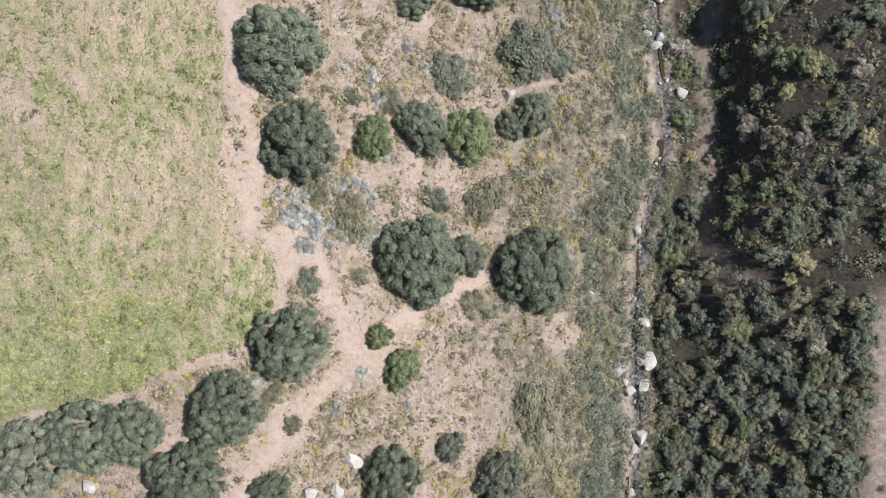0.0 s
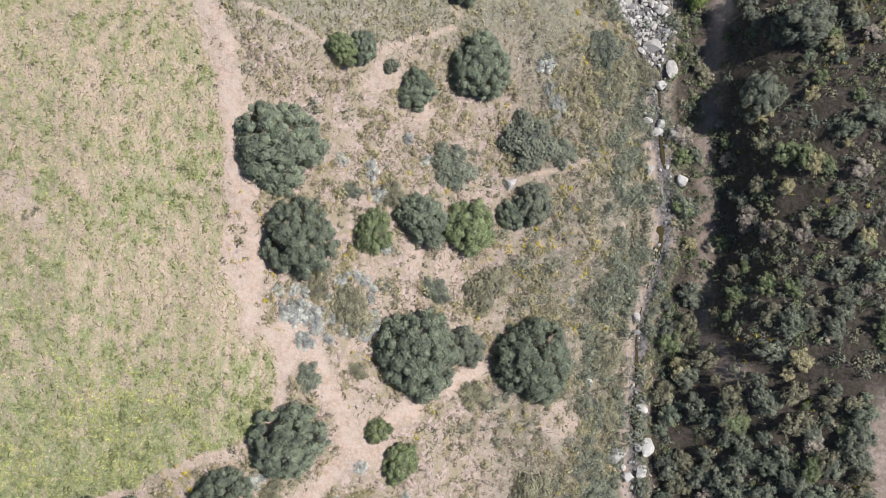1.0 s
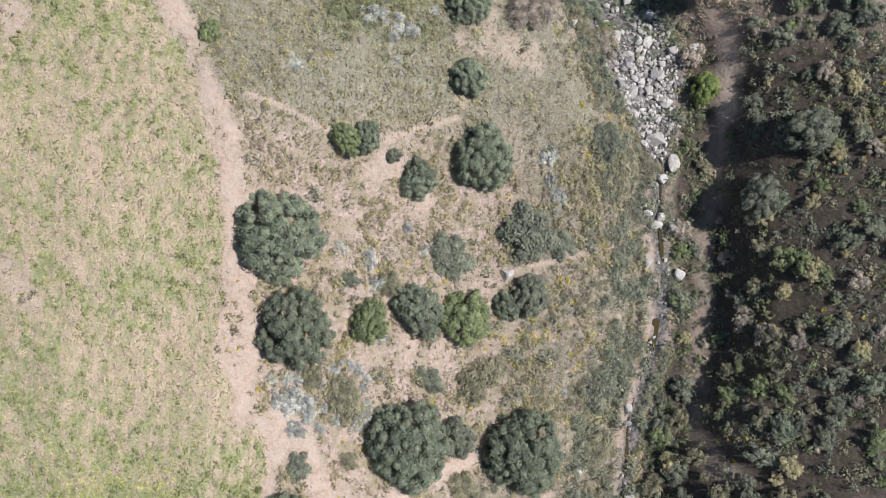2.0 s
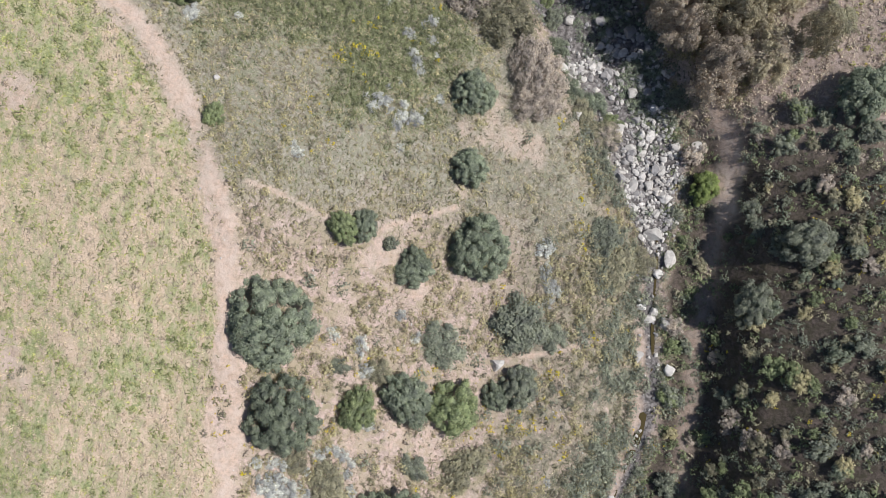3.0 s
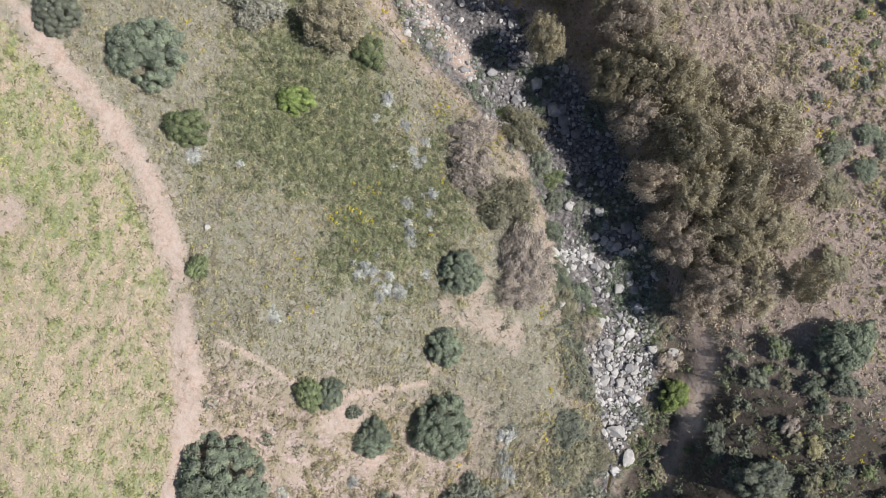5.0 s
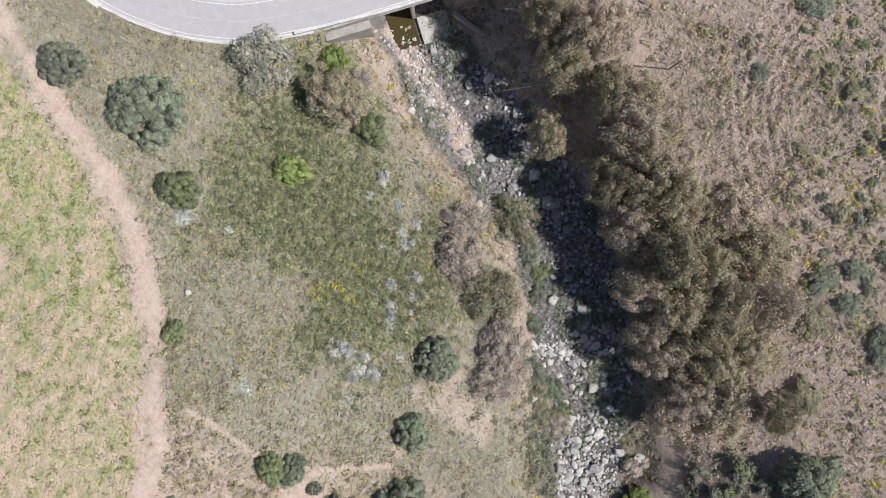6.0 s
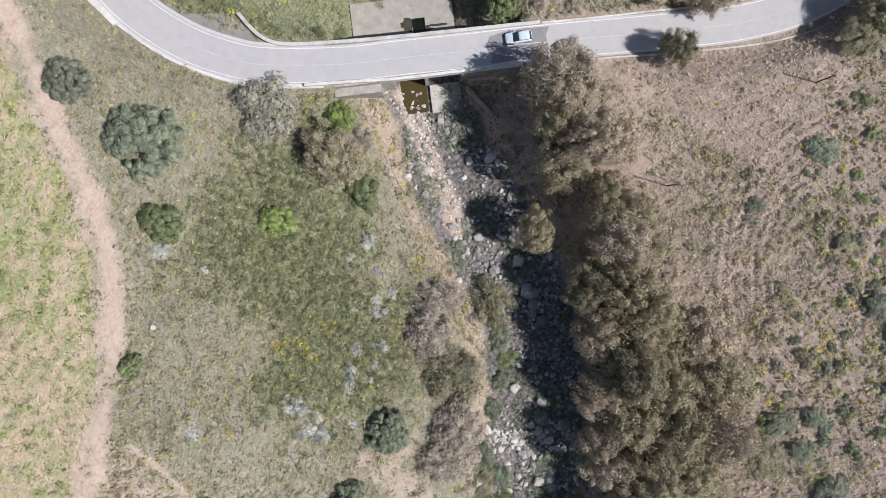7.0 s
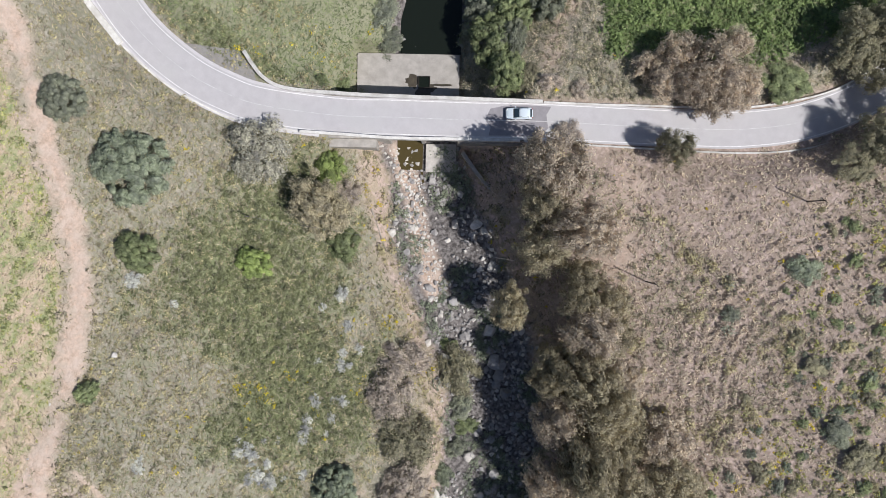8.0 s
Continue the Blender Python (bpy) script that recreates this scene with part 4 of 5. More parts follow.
tuft_field("dry_grass", DRY_BLADE, 150000, MID, lambda z, x, y: scrubby(z) * (0.15 + 0.4 * z["grassy"] + 0.6 * smooth(0.45, 0.57, rough(x, y, 3.2, 46))) * (1 - 0.6 * smooth(0.5, 1, z["meadow"])), 5, 0.65, 0.13, label="dry grass and litter on the bank")
tuft_field("olive_grass", SCRUB_LEAF, 70000, MID, lambda z, x, y: scrubby(z) * (0.12 + 0.7 * smooth(0.42, 0.6, rough(x, y, 6, 58)) + 0.3 * near_stream(z)), 20, 0.6, 0.2, label="olive grass on the bank")
bare_bank = lambda z: scrubby(z) * (1 - np.minimum(1, 1.8 * z["meadow"]))
clump_field("low_scrub", OLIVE_TUFT, 42000, MID, lambda z, x, y: bare_bank(z) * smooth(0.47, 0.57, rough(x, y, 3.2, 46)) * (0.6 + 0.4 * near_stream(z)), 6, 0.72, 26, "golden-olive grass tussocks on the bank")
clump_field("olive_scrub", SCRUB_LEAF, 46000, MID, lambda z, x, y: bare_bank(z) * (0.02 + smooth(0.48, 0.58, rough(x, y, 4.4, 66)) * (0.25 + 0.75 * near_stream(z))), 27, 0.56, 18, "low olive scrub on the bank")
clump_field("brown_scrub", BROWN_TUFT, 42000, MID, lambda z, x, y: bare_bank(z) * (0.05 + 0.6 * smooth(0.48, 0.6, rough(x, y, 4.2, 54))), 7, 0.44, 13, "dry brown tussocks on pale earth")
clump_field("grey_scrub", GREY_LEAF, 15000, MID, lambda z, x, y: bare_bank(z) * smooth(0.5, 0.62, rough(x, y, 5.5, 67)) * (0.05 + 0.7 * near_stream(z)), 28, 1.0, 48, "grey-green low bushes on the bank")
clump_field("turf_tussocks", OLIVE_TUFT, 36000, (-92, 44, 6, 122), lambda z, x, y: z["grassy"] * (1 - np.minimum(1, 1.2 * z["dirt"])) * (1 - 0.7 * smooth(0.6, 1, z["meadow"])) * (0.25 + 0.4 * smooth(0.4, 0.6, rough(x, y, 5, 68))), 29, 0.38, 9, "olive tussocks in the turf")
clump_field("meadow_herbs", MEADOW_BLADE, 30000, (-62, 48, 6, 112), lambda z, x, y: smooth(0.55, 0.95, z["meadow"]) * (1 - np.minimum(1, 1.3 * z["dirt"])) * 0.8, 8, 0.42, 15, "leafy green meadow herbs")
clump_field("bank_growth", GREY_LEAF, 12000, (8, -50, 46, 75), lambda z, x, y: (z["dark"] < 0.3) * (1 - z["creek"] * (z["cy"] > 43)) * smooth(0.4, 1.0, z["stream"]) * smooth(12, 6, z["stream"]) * smooth(0.30, 0.52, rough(x, y, 4, 55)) * (1 - z["dirt"]) * 0.9, 9, 1.0, 50, "grey-green bank growth beside the stream")
clump_field("stream_reeds", BRIGHT_LEAF, 9000, (28, -50, 50, 70), lambda z, x, y: (z["side"] > 0) * smooth(1, 2, z["stream"]) * smooth(7.5, 5.5, z["stream"]) * smooth(0.40, 0.6, rough(x, y, 3, 56)) * (1 - z["dirt"]) * 0.7, 10, 0.5, 22, "green growth along the stream")
clump_field("bed_weeds", OAK_LEAF, 22000, (-26, 50, 42, 122), lambda z, x, y: z["creek"] * smooth(0.44, 0.6, rough(x, y, 5, 63)) * np.where(z["cy"] < 66, 0.1, np.where(z["side"] > 0, 1.0, 0.45)), 25, 0.6, 30, "dark weeds between the stones of the stream bed")
EASTERN = (36, -52, 86, 92)
for k, (m, nm, words) in enumerate(((OAK_LEAF, "slope_scrub", "dark green low scrub"), (GREY_LEAF, "slope_growth", "grey-green low scrub"), (BRIGHT_LEAF, "slope_herbs", "fresh green herbs"), (SCRUB_LEAF, "slope_bushes", "olive low scrub"))):
    clump_field(nm, m, 13000, EASTERN, lambda z, x, y: z["dark"] * (1 - 0.95 * z["dirt"]) * smooth(0.50, 0.58, rough(x, y, 3.5, 57 + k)) * (0.4 if k == 2 else 0.32), 11 + k, 0.66, 22, words + " on the steep eastern slope")
TERRACE = (2, 60, 86, 165)
dryside = lambda z: z["east"] * (1 - z["dark"]) * (1 - 0.9 * z["dirt"]) * (1 - z["north"])
tuft_field("slope_grass", DRY_BLADE, 50000, TERRACE, lambda z, x, y: dryside(z) * 0.45, 15, 0.5, 0.2, label="dry grass on the eastern slope")
clump_field("slope_tussocks", BROWN_TUFT, 45000, TERRACE, lambda z, x, y: dryside(z) * (0.3 + 0.7 * smooth(0.5, 0.85, furrow_rows(x, y))) * smooth(8, 14, z["stream"]), 16, 0.36, 10, "dark dry tussocks in rows on the slope")
clump_field("slope_green", SCRUB_LEAF, 19000, TERRACE, lambda z, x, y: dryside(z) * smooth(0.40, 0.60, rough(x, y, 1.6, 49)) * 0.8 * smooth(36, 47, x * 0.8 + (y - 100) * 0.3), 17, 0.45, 12, "olive green tussocks on the eastern slope")
clump_field("slope_fresh", CROP_YELLOW, 20000, TERRACE, lambda z, x, y: dryside(z) * smooth(0.47, 0.57, rough(x, y, 2.4, 64)) * 0.6 * smooth(36, 47, x * 0.8 + (y - 100) * 0.3), 26, 0.42, 10, "yellow-green herbs on the eastern slope")
clump_field("roadside_crop", LUSH_BLADE, 15000, (-22, 136, 50, 186), lambda z, x, y: z["crop"] * (x > -24), 18, 0.75, 16, "tall lush green crop above the road")
tuft_field("roadside_grass", BRIGHT_LEAF, 60000, (-76, 104, -26, 188), lambda z, x, y: z["crop"], 21, 0.5, 0.14, label="thick grass above the road")
clump_field("roadside_scrub", SCRUB_LEAF, 30000, (-30, 122, 36, 178), lambda z, x, y: z["north"] * (1 - z["crop"]) * (1 - z["creek"]) * (0.35 + 0.5 * smooth(0.4, 0.6, rough(x, y, 4, 65))), 22, 0.34, 10, "dry brown grass above the road")
tuft_field("roadside_straw", DRY_BLADE, 40000, (-30, 122, 40, 182), lambda z, x, y: z["north"] * (1 - z["crop"]) * (1 - z["creek"]) * 0.9, 31, 0.6, 0.08, label="dry straw above the road")
clump_field("yellow_flowers", YELLOW_BLOOM, 50000, (-55, -50, 84, 160), lambda z, x, y: (1 - z["field"]) * (1 - z["creek"]) * (1 - 0.7 * z["dark"]) * (1 - 0.8 * z["dirt"]) * smooth(0.60, 0.70, rough(x, y, 2.2, 51, 2)) * np.maximum(np.maximum(smooth(0.42, 0.58, rough(x, y, 14, 52)), 0.5 * smooth(3.5, 1.0, polyline(x, y, FLOWER_BANK)[0])), 0.7 * smooth(37, 48, x * 0.8 + (y - 100) * 0.3) * z["east"]) * (1 + 1.5 * smooth(3.5, 1.0, polyline(x, y, FLOWER_BANK)[0])) * (1 - 0.9 * z["east"] * smooth(44, 34, x * 0.8 + (y - 100) * 0.3) * (1 - z["dark"])) * 0.8, 19, 0.34, 7, "scattered yellow flowers")


# ---- road, bridge and walls ----
def curve_through(pts, step=1.0):
    """A smooth line through the points, in even steps."""
    p = [Vector((*q, 0)) for q in pts]
    p = [2 * p[0] - p[1]] + p + [2 * p[-1] - p[-2]]
    out = []
    for i in range(1, len(p) - 2):
        n = max(2, int((p[i + 1] - p[i]).length / step))
        for k in range(n):
            t = k / n
            a, b, c, d = p[i - 1], p[i], p[i + 1], p[i + 2]
            out.append(0.5 * (2 * b + (c - a) * t + (2 * a - 5 * b + 4 * c - d) * t * t + (3 * b - a - 3 * c + d) * t ** 3))
    return out + [p[-2]]


def ribbon(name, line, lo, hi, bottom, top, mat, wander=0.0, seed=0):
    """A bar along a line, between two offsets to its left and two heights."""
    rng = random.Random(seed)
    verts, faces = [], []
    for i, p in enumerate(line):
        d = (line[min(i + 1, len(line) - 1)] - line[max(i - 1, 0)]).normalized()
        n = Vector((-d.y, d.x, 0))
        w = rng.uniform(-wander, wander)
        for o, z in ((lo + w, bottom), (hi + w, bottom), (hi + w, top + w * 0.5), (lo + w, top + w * 0.5)):
            verts.append(tuple(p + n * o + Vector((0, 0, z))))
        if i:
            a, b = 4 * (i - 1), 4 * i
            faces += [(a + k, a + (k + 1) % 4, b + (k + 1) % 4, b + k) for k in range(4)]
    faces += [(0, 3, 2, 1), tuple(len(verts) - 4 + k for k in range(4))]
    me = bpy.data.meshes.new(name)
    me.from_pydata(verts, [], faces)
    me.materials.append(mat)
    return me


def block(name, corners, bottom, top, mat, bevel=0.05):
    """A prism over a plan outline with eased edges."""
    bm = bmesh.new()
    low = [bm.verts.new((x, y, bottom)) for x, y in corners]
    high = [bm.verts.new((x, y, top)) for x, y in corners]
    n = len(corners)
    bm.faces.new(low[::-1]), bm.faces.new(high)
    for i in range(n):
        bm.faces.new((low[i], low[(i + 1) % n], high[(i + 1) % n], high[i]))
    bmesh.ops.recalc_face_normals(bm, faces=bm.faces)
    if bevel:
        bmesh.ops.bevel(bm, geom=list(bm.edges), offset=bevel, segments=2, affect="EDGES")
    me = bpy.data.meshes.new(name)
    bm.to_mesh(me), bm.free()
    me.materials.append(mat)
    return me


BO, BU, BN = Vector((-24.0, 120.5, 0)), Vector((0.783, 0.622, 0)), Vector((-0.622, 0.783, 0))


def by_bridge(u, n):
    p = BO + BU * u + BN * n
    return (p.x, p.y)


def rect(u0, u1, n0, n1):
    return [by_bridge(u0, n0), by_bridge(u1, n0), by_bridge(u1, n1), by_bridge(u0, n1)]


road_line = curve_through(ROAD[1:-1])
road = tagged(new("road", ribbon("road", road_line, -ROAD_HALF, ROAD_HALF, ROAD_Z - 0.16, ROAD_Z, ASPHALT)), "sun-bleached grey asphalt country road with worn lines", "road", kind="structure")
bend = [q for q in road_line if q.x < -36 and q.x > -90]
part("shoulder", ribbon("shoulder", bend, -3.62, 3.45, ROAD_Z - 0.16, ROAD_Z - 0.006, ASPHALT), road)
part("centre_line", ribbon("centre_line", road_line, -0.06, 0.06, ROAD_Z - 0.01, ROAD_Z + 0.006, ROAD_PAINT), road, "worn thin white centre line")
part("edge_line", ribbon("edge_line", road_line, 2.58, 2.72, ROAD_Z - 0.01, ROAD_Z + 0.006, ROAD_PAINT), road, "worn white edge line")
part("edge_line", ribbon("edge_line", road_line, -2.72, -2.58, ROAD_Z - 0.01, ROAD_Z + 0.006, ROAD_PAINT), road, "worn white edge line")
TAR = surface("dark fresh asphalt", (0.40, 0.375, 0.40), (0.34, 0.32, 0.34), 1.0, 0.9, 0.15, 0.01, None, 9.0)
repair = block("patch", [by_bridge(u, n) for u, n in ((10.2, -2.5), (14, -2.45), (18.4, -2.5), (19.5, -1.2), (19.2, 0.9), (19.9, 2.2), (16, 2.35), (12.6, 2.2), (10.4, 1.7), (9.6, 0), (10.5, -1.2))], ROAD_Z - 0.02, ROAD_Z + 0.004, TAR, 0)
part("patch", repair, road, "darker asphalt repair")
lay_by = tagged(new("lay_by", block("lay_by", [(-60.8, 105.4), (-56.8, 107.8), (-53.4, 110.0), (-49.2, 109.3), (-47.4, 107.8), (-52, 106.0)], ROAD_Z - 0.5, ROAD_Z - 0.05, GRAVEL_MAT)), "small grey gravel lay-by beside the road", "lay-by", kind="structure")


def wall_along(name, pts, half, bottom, top, mat, label, wander=0.02):
    return tagged(new(name, ribbon(name, curve_through(pts, 0.8), -half, half, bottom, top, mat, wander, len(pts))), label, name.replace("_", " "), kind="structure")


wall_along("parapet", [(-52.2, 110.6), (-49.6, 109.8), (-46.9, 109.4), (-43.4, 110.4), (-36.5, 115.1), (-29.5, 120.3), (-20, 127.6), (-11.3, 134.3)], 0.27, -5.6, -3.95, WHITEWASH, "low whitewashed concrete parapet of the bridge")
wall_along("parapet", [(-37.6, 106.5), (-31.5, 110.9), (-25.4, 115.3), (-18, 121.2), (-10.2, 127.4)], 0.22, -5.6, -4.0, WHITEWASH, "low whitewashed concrete parapet of the bridge")
wall_along("kerb", [(-11.1, 134.4), (-4, 139.8), (2.0, 144.5), (12.4, 152.7), (18.6, 159.2), (22.8, 165.1), (26, 173)], 0.14, -5.2, -4.3, WHITEWASH, "narrow white concrete kerb beside the road")
wall_along("kerb", [(-67.2, 99.1), (-58.8, 98.8), (-50.9, 100.2), (-46.2, 101.7), (-37.9, 106.3)], 0.13, -5.2, -4.42, WHITEWASH, "narrow white concrete kerb beside the road")
wall_along("kerb", [(-9.6, 127.8), (-1.6, 133.6), (6.3, 139.4), (17.0, 147.4), (23.6, 153.3), (28.0, 159.0), (31.5, 166)], 0.13, -5.2, -4.42, WHITEWASH, "narrow white concrete kerb beside the road")
wall_along("roadside_wall", [(-82, 102.6), (-75.8, 101.0), (-71.7, 100.1), (-67.8, 99.2)], 0.5, -5.6, -4.1, WHITEWASH, "broad low white wall beside the bend")

bridge = tagged(new("bridge"), "concrete road bridge with stone abutments over the stream", "bridge")
bridge.location = (BO.x, BO.y, -15)


def bridge_part(name, me, label):
    ob = part(name, me, bridge, label)
    ob.matrix_parent_inverse = Matrix.Translation((-BO.x, -BO.y, 15))
    return ob


bridge_part("deck", block("deck", rect(-6.2, 6.2, -3.35, 3.35), -5.7, -4.78, CONCRETE), "pale concrete deck slab")
bridge_part("abutment", block("abutment", rect(-15, -5.5, -3.3, 3.3), -16.5, -4.8, CONCRETE), "stained concrete abutment")
bridge_part("abutment", block("abutment", rect(5.4, 16.5, -3.3, 3.3), -16.5, -4.8, WALL_STONE), "rough stone abutment")
bridge_part("pier", block("pier", rect(-0.5, 0.1, -3.1, 3.1), -16, -5.7, CONCRETE), "concrete pier")
bridge_part("ledge", block("ledge", rect(-15.0, -7.5, -4.6, -3.3), -16.5, -6.2, CONCRETE), "pale stepped footing")
bridge_part("coping", block("coping", rect(5.4, 16.5, -3.75, -3.32), -9, -5.5, WALL_STONE), "stone coping")
wing = [Vector((*p, 0)) for p in ((-16.2, 120.9), (-13, 120.0), (-10.5, 119.4), (-7.6, 119.1), (-5.4, 118.8), (-1.8, 117.9))]
tagged(new("training_wall", ribbon("training_wall", wing, -0.28, 0.28, -16, -11.6, CONCRETE, 0.05, 4)), "long low grey concrete wall guiding the stream", "wall", kind="structure")
STAINED = surface("stained weir concrete", (0.50, 0.465, 0.43), (0.38, 0.35, 0.32), 0.7, 0.85, 0.3, 0.02, (0.24, 0.215, 0.185), 6.0)
apron = tagged(new("weir_apron", block("weir_apron", rect(-11.6, 5.6, 3.35, 11.9), -16.5, -13.9, STAINED)), "pale flat concrete weir apron above the bridge", "weir", kind="structure")
tagged(new("stream_slab", block("stream_slab", rect(0.2, 5.3, -7.8, -3.1), -16.5, -13.9, CONCRETE)), "flat concrete slab below the bridge", "slab", kind="structure")


def water_material(name, colour):
    mat, nodes, links, shader = nodes_of(name)
    shader.inputs["Base Color"].default_value = (*colour, 1)
    shader.inputs["Roughness"].default_value = 0.06
    shader.inputs["IOR"].default_value = 1.33
    relief(nodes, links, shader, grain(nodes, links, 2.5, 3, 0.5), 0.15, 0.03)
    return mat


STREAM_WATER, POOL_WATER = water_material("shallow brown water", (0.085, 0.066, 0.028)), water_material("dark pool water", (0.012, 0.016, 0.012))
stream_pts, stream_z = curve_through(CREEK[1:-3], 1.0), []
sv, sf = [], []
for i, p in enumerate(stream_pts):
    d = (stream_pts[min(i + 1, len(stream_pts) - 1)] - stream_pts[max(i - 1, 0)]).normalized()
    n = Vector((-d.y, d.x, 0))
    w = 0.25 + 0.08 * math.sin(i * 0.71) + 0.9 * math.exp(-((p.y + 14) / 4) ** 2) + 0.5 * math.exp(-((p.y - 16) / 5) ** 2) + 0.5 * math.exp(-((p.y - 92) / 6) ** 2)
    off = 0.8 * math.sin(i * 0.11)
    level = float(np.interp(float(polyline(np.array([p.x]), np.array([p.y]), CREEK)[2][0]), range(len(CREEK_Z)), CREEK_Z))
    for o in (off + w, off - w):
        sv.append(tuple(p + n * o + Vector((0, 0, level + 0.06))))
    if i and (p.y < 48 or p.y > 112):
        sf.append((2 * i - 2, 2 * i - 1, 2 * i + 1, 2 * i))
me = bpy.data.meshes.new("stream")
me.from_pydata(sv, [], sf)
me.materials.append(STREAM_WATER)
tagged(new("stream", me), "thin brown stream between stones", "water", kind="structure")
tagged(new("pool", block("pool", rect(-4.4, 5.8, 11.9, 34), -16.4, -14.3, POOL_WATER, 0)), "dark still pool above the weir", "water", kind="structure")
tagged(new("under_bridge_water", block("under_bridge_water", rect(-4.6, -0.3, -7.5, 3.3), -16.4, -14.25, STREAM_WATER, 0)), "brown clear water running under the bridge", "water", kind="structure")
WET = surface("wet stained concrete", (0.10, 0.085, 0.06), (0.055, 0.045, 0.035), 1.5, 0.3, 0.2, 0.02)
sluice = tagged(new("sluice"), "dark wet sluice opening in the weir apron", "sluice")
sluice.location = (*by_bridge(-0.3, 7.2), -13.9)


def boxes_mesh(name, boxes, mat, bevel=0.02):
    bm = bmesh.new()
    for x0, y0, z0, x1, y1, z1 in boxes:
        m = Matrix.LocRotScale(((x0 + x1) / 2, (y0 + y1) / 2, (z0 + z1) / 2), None, (x1 - x0, y1 - y0, z1 - z0))
        bmesh.ops.create_cube(bm, size=1, matrix=m)
    if bevel:
        bmesh.ops.bevel(bm, geom=list(bm.edges), offset=bevel, segments=1, affect="EDGES")
    me = bpy.data.meshes.new(name)
    bm.to_mesh(me), bm.free()
    me.materials.append(mat)
    return me


IRON = surface("dark rusted iron", (0.03, 0.028, 0.026), (0.05, 0.04, 0.032), 3, 0.5, 0.2, 0.01, metal=0.6)
tilt_b = math.atan2(BU.y, BU.x)
sluice.rotation_euler = (0, 0, tilt_b)
part("frame", boxes_mesh("frame", [(-0.9, 0.85, 0, 0.9, 1.0, 0.3), (-0.9, -1.0, 0, 0.9, -0.85, 0.3), (-1.0, -1.0, 0, -0.85, 1.0, 0.3), (0.85, -1.0, 0, 1.0, 1.0, 0.3)], IRON), sluice)
part("water", boxes_mesh("water", [(-0.85, -0.85, -0.1, 0.85, 0.85, 0.12)], POOL_WATER, 0), sluice, "dark water in the opening")


def puddle(cx, cy, rx, ry, seed, top):
    """A thin wet patch with a wavering rim."""
    rng = random.Random(seed)
    rim = [(cx + rx * k * math.cos(a), cy + ry * k * math.sin(a)) for a, k in ((j * math.pi / 11, rng.uniform(0.72, 1.15)) for j in range(22))]
    return block("wet_floor", rim, -0.05, top, WET, 0)


for k, (cx, cy, rx, ry) in enumerate(((-0.2, -2.4, 1.3, 2.0), (-1.9, 0.2, 1.3, 1.2), (1.1, -1.0, 1.0, 0.7), (2.9, -0.4, 2.2, 0.22), (-1.4, -4.2, 1.4, 0.6))):
    part("wet_floor", puddle(cx, cy, rx, ry, k, 0.012 + 0.005 * k), sluice, "wet brown stain")

# ---- stones ----
def rock_mesh(name, seed, mat, detail=2):
    rng = np.random.default_rng(seed)
    bm = bmesh.new()
    bmesh.ops.create_icosphere(bm, subdivisions=detail, radius=1)
    v = np.array([q.co for q in bm.verts])
    f = [[q.index for q in p.verts] for p in bm.faces]
    bm.free()
    for _ in range(13):
        n = unit_rows(rng, 1)[0]
        cut = rng.uniform(0.42, 0.78)
        over = np.maximum(v @ n - cut, 0)
        v = v - over[:, None] * n
    v = v * np.array([1, rng.uniform(0.65, 0.9), rng.uniform(0.5, 0.75)]) + rng.normal(size=v.shape) * 0.02
    me = bpy.data.meshes.new(name)
    me.from_pydata(v.tolist(), [], f)
    me.materials.append(mat)
    return me


PALE = [rock_mesh("boulder", 70 + k, PALE_ROCK) for k in range(5)]
GREY_STONES = [rock_mesh("boulder", 80 + k, GREY_ROCK) for k in range(5)]


def boulder(i, x, y, r, pale, where="in the stream bed"):
    ob = new("boulder", (PALE if pale else GREY_STONES)[i % 5])
    ob.matrix_world = Matrix.LocRotScale((x, y, float(height(x, y)) + r * 0.3), Euler((0, 0, i * 2.1)), (r * 1.25, r * 1.25, r * 1.2))
    return tagged(ob, ("pale limestone boulder " if pale else "weathered grey boulder ") + where, "boulder", "boulders")


for i, (x, y, r) in enumerate([(10.6, 24.6, 1.4), (38.1, 33.5, 1.5), (35.6, 34, 1), (34.1, 35.9, 1), (39.5, 25.9, 1.2), (34.2, 27.5, 1.2), (29.2, -19.8, 1.9), (34.3, -18.7, 1.6), (33.2, -22.9, 1.4),
     (31.1, -23.4, 1.1), (32.7, -30.9, 1.6), (32.5, 2.8, 1), (-13.3, -31.2, 1.5), (-15.7, -35.2, 1.4), (-19.2, -35.6, 1.2), (-32.3, -29.1, 1.2), (-49.7, -33.3, 1.2), (23.9, -7.5, 0.8),
     (34.8, 48.2, 1.8), (26.6, 65.2, 1.4), (19.7, 66.3, 1.1), (36.1, 54.4, 1.2), (37.7, 44.2, 1.5), (39.7, 62.8, 1.4), (-36, 64, 0.6), (3.3, 92.6, 1.1), (6.5, 100.6, 1.4),
     (16.4, 74.2, 1.1), (26.7, 65.5, 1.5), (28.7, 71.1, 1.1), (10.3, 97.4, 1.6), (12.6, 96, 1.5), (15, 94.4, 1.2), (27.2, 81.5, 1.5), (22.4, 82.7, 1.1), (8.6, 98.2, 1.0)]):
    boulder(i, x, y, r, i < 30, "on the dry ground" if abs(x - 34) > 10 and y < 60 else "in the stream bed")
rng = np.random.default_rng(9)
bx, by = rng.uniform(-26, 42, 6000), rng.uniform(-45, 120, 6000)
bz = zones_at(bx, by)
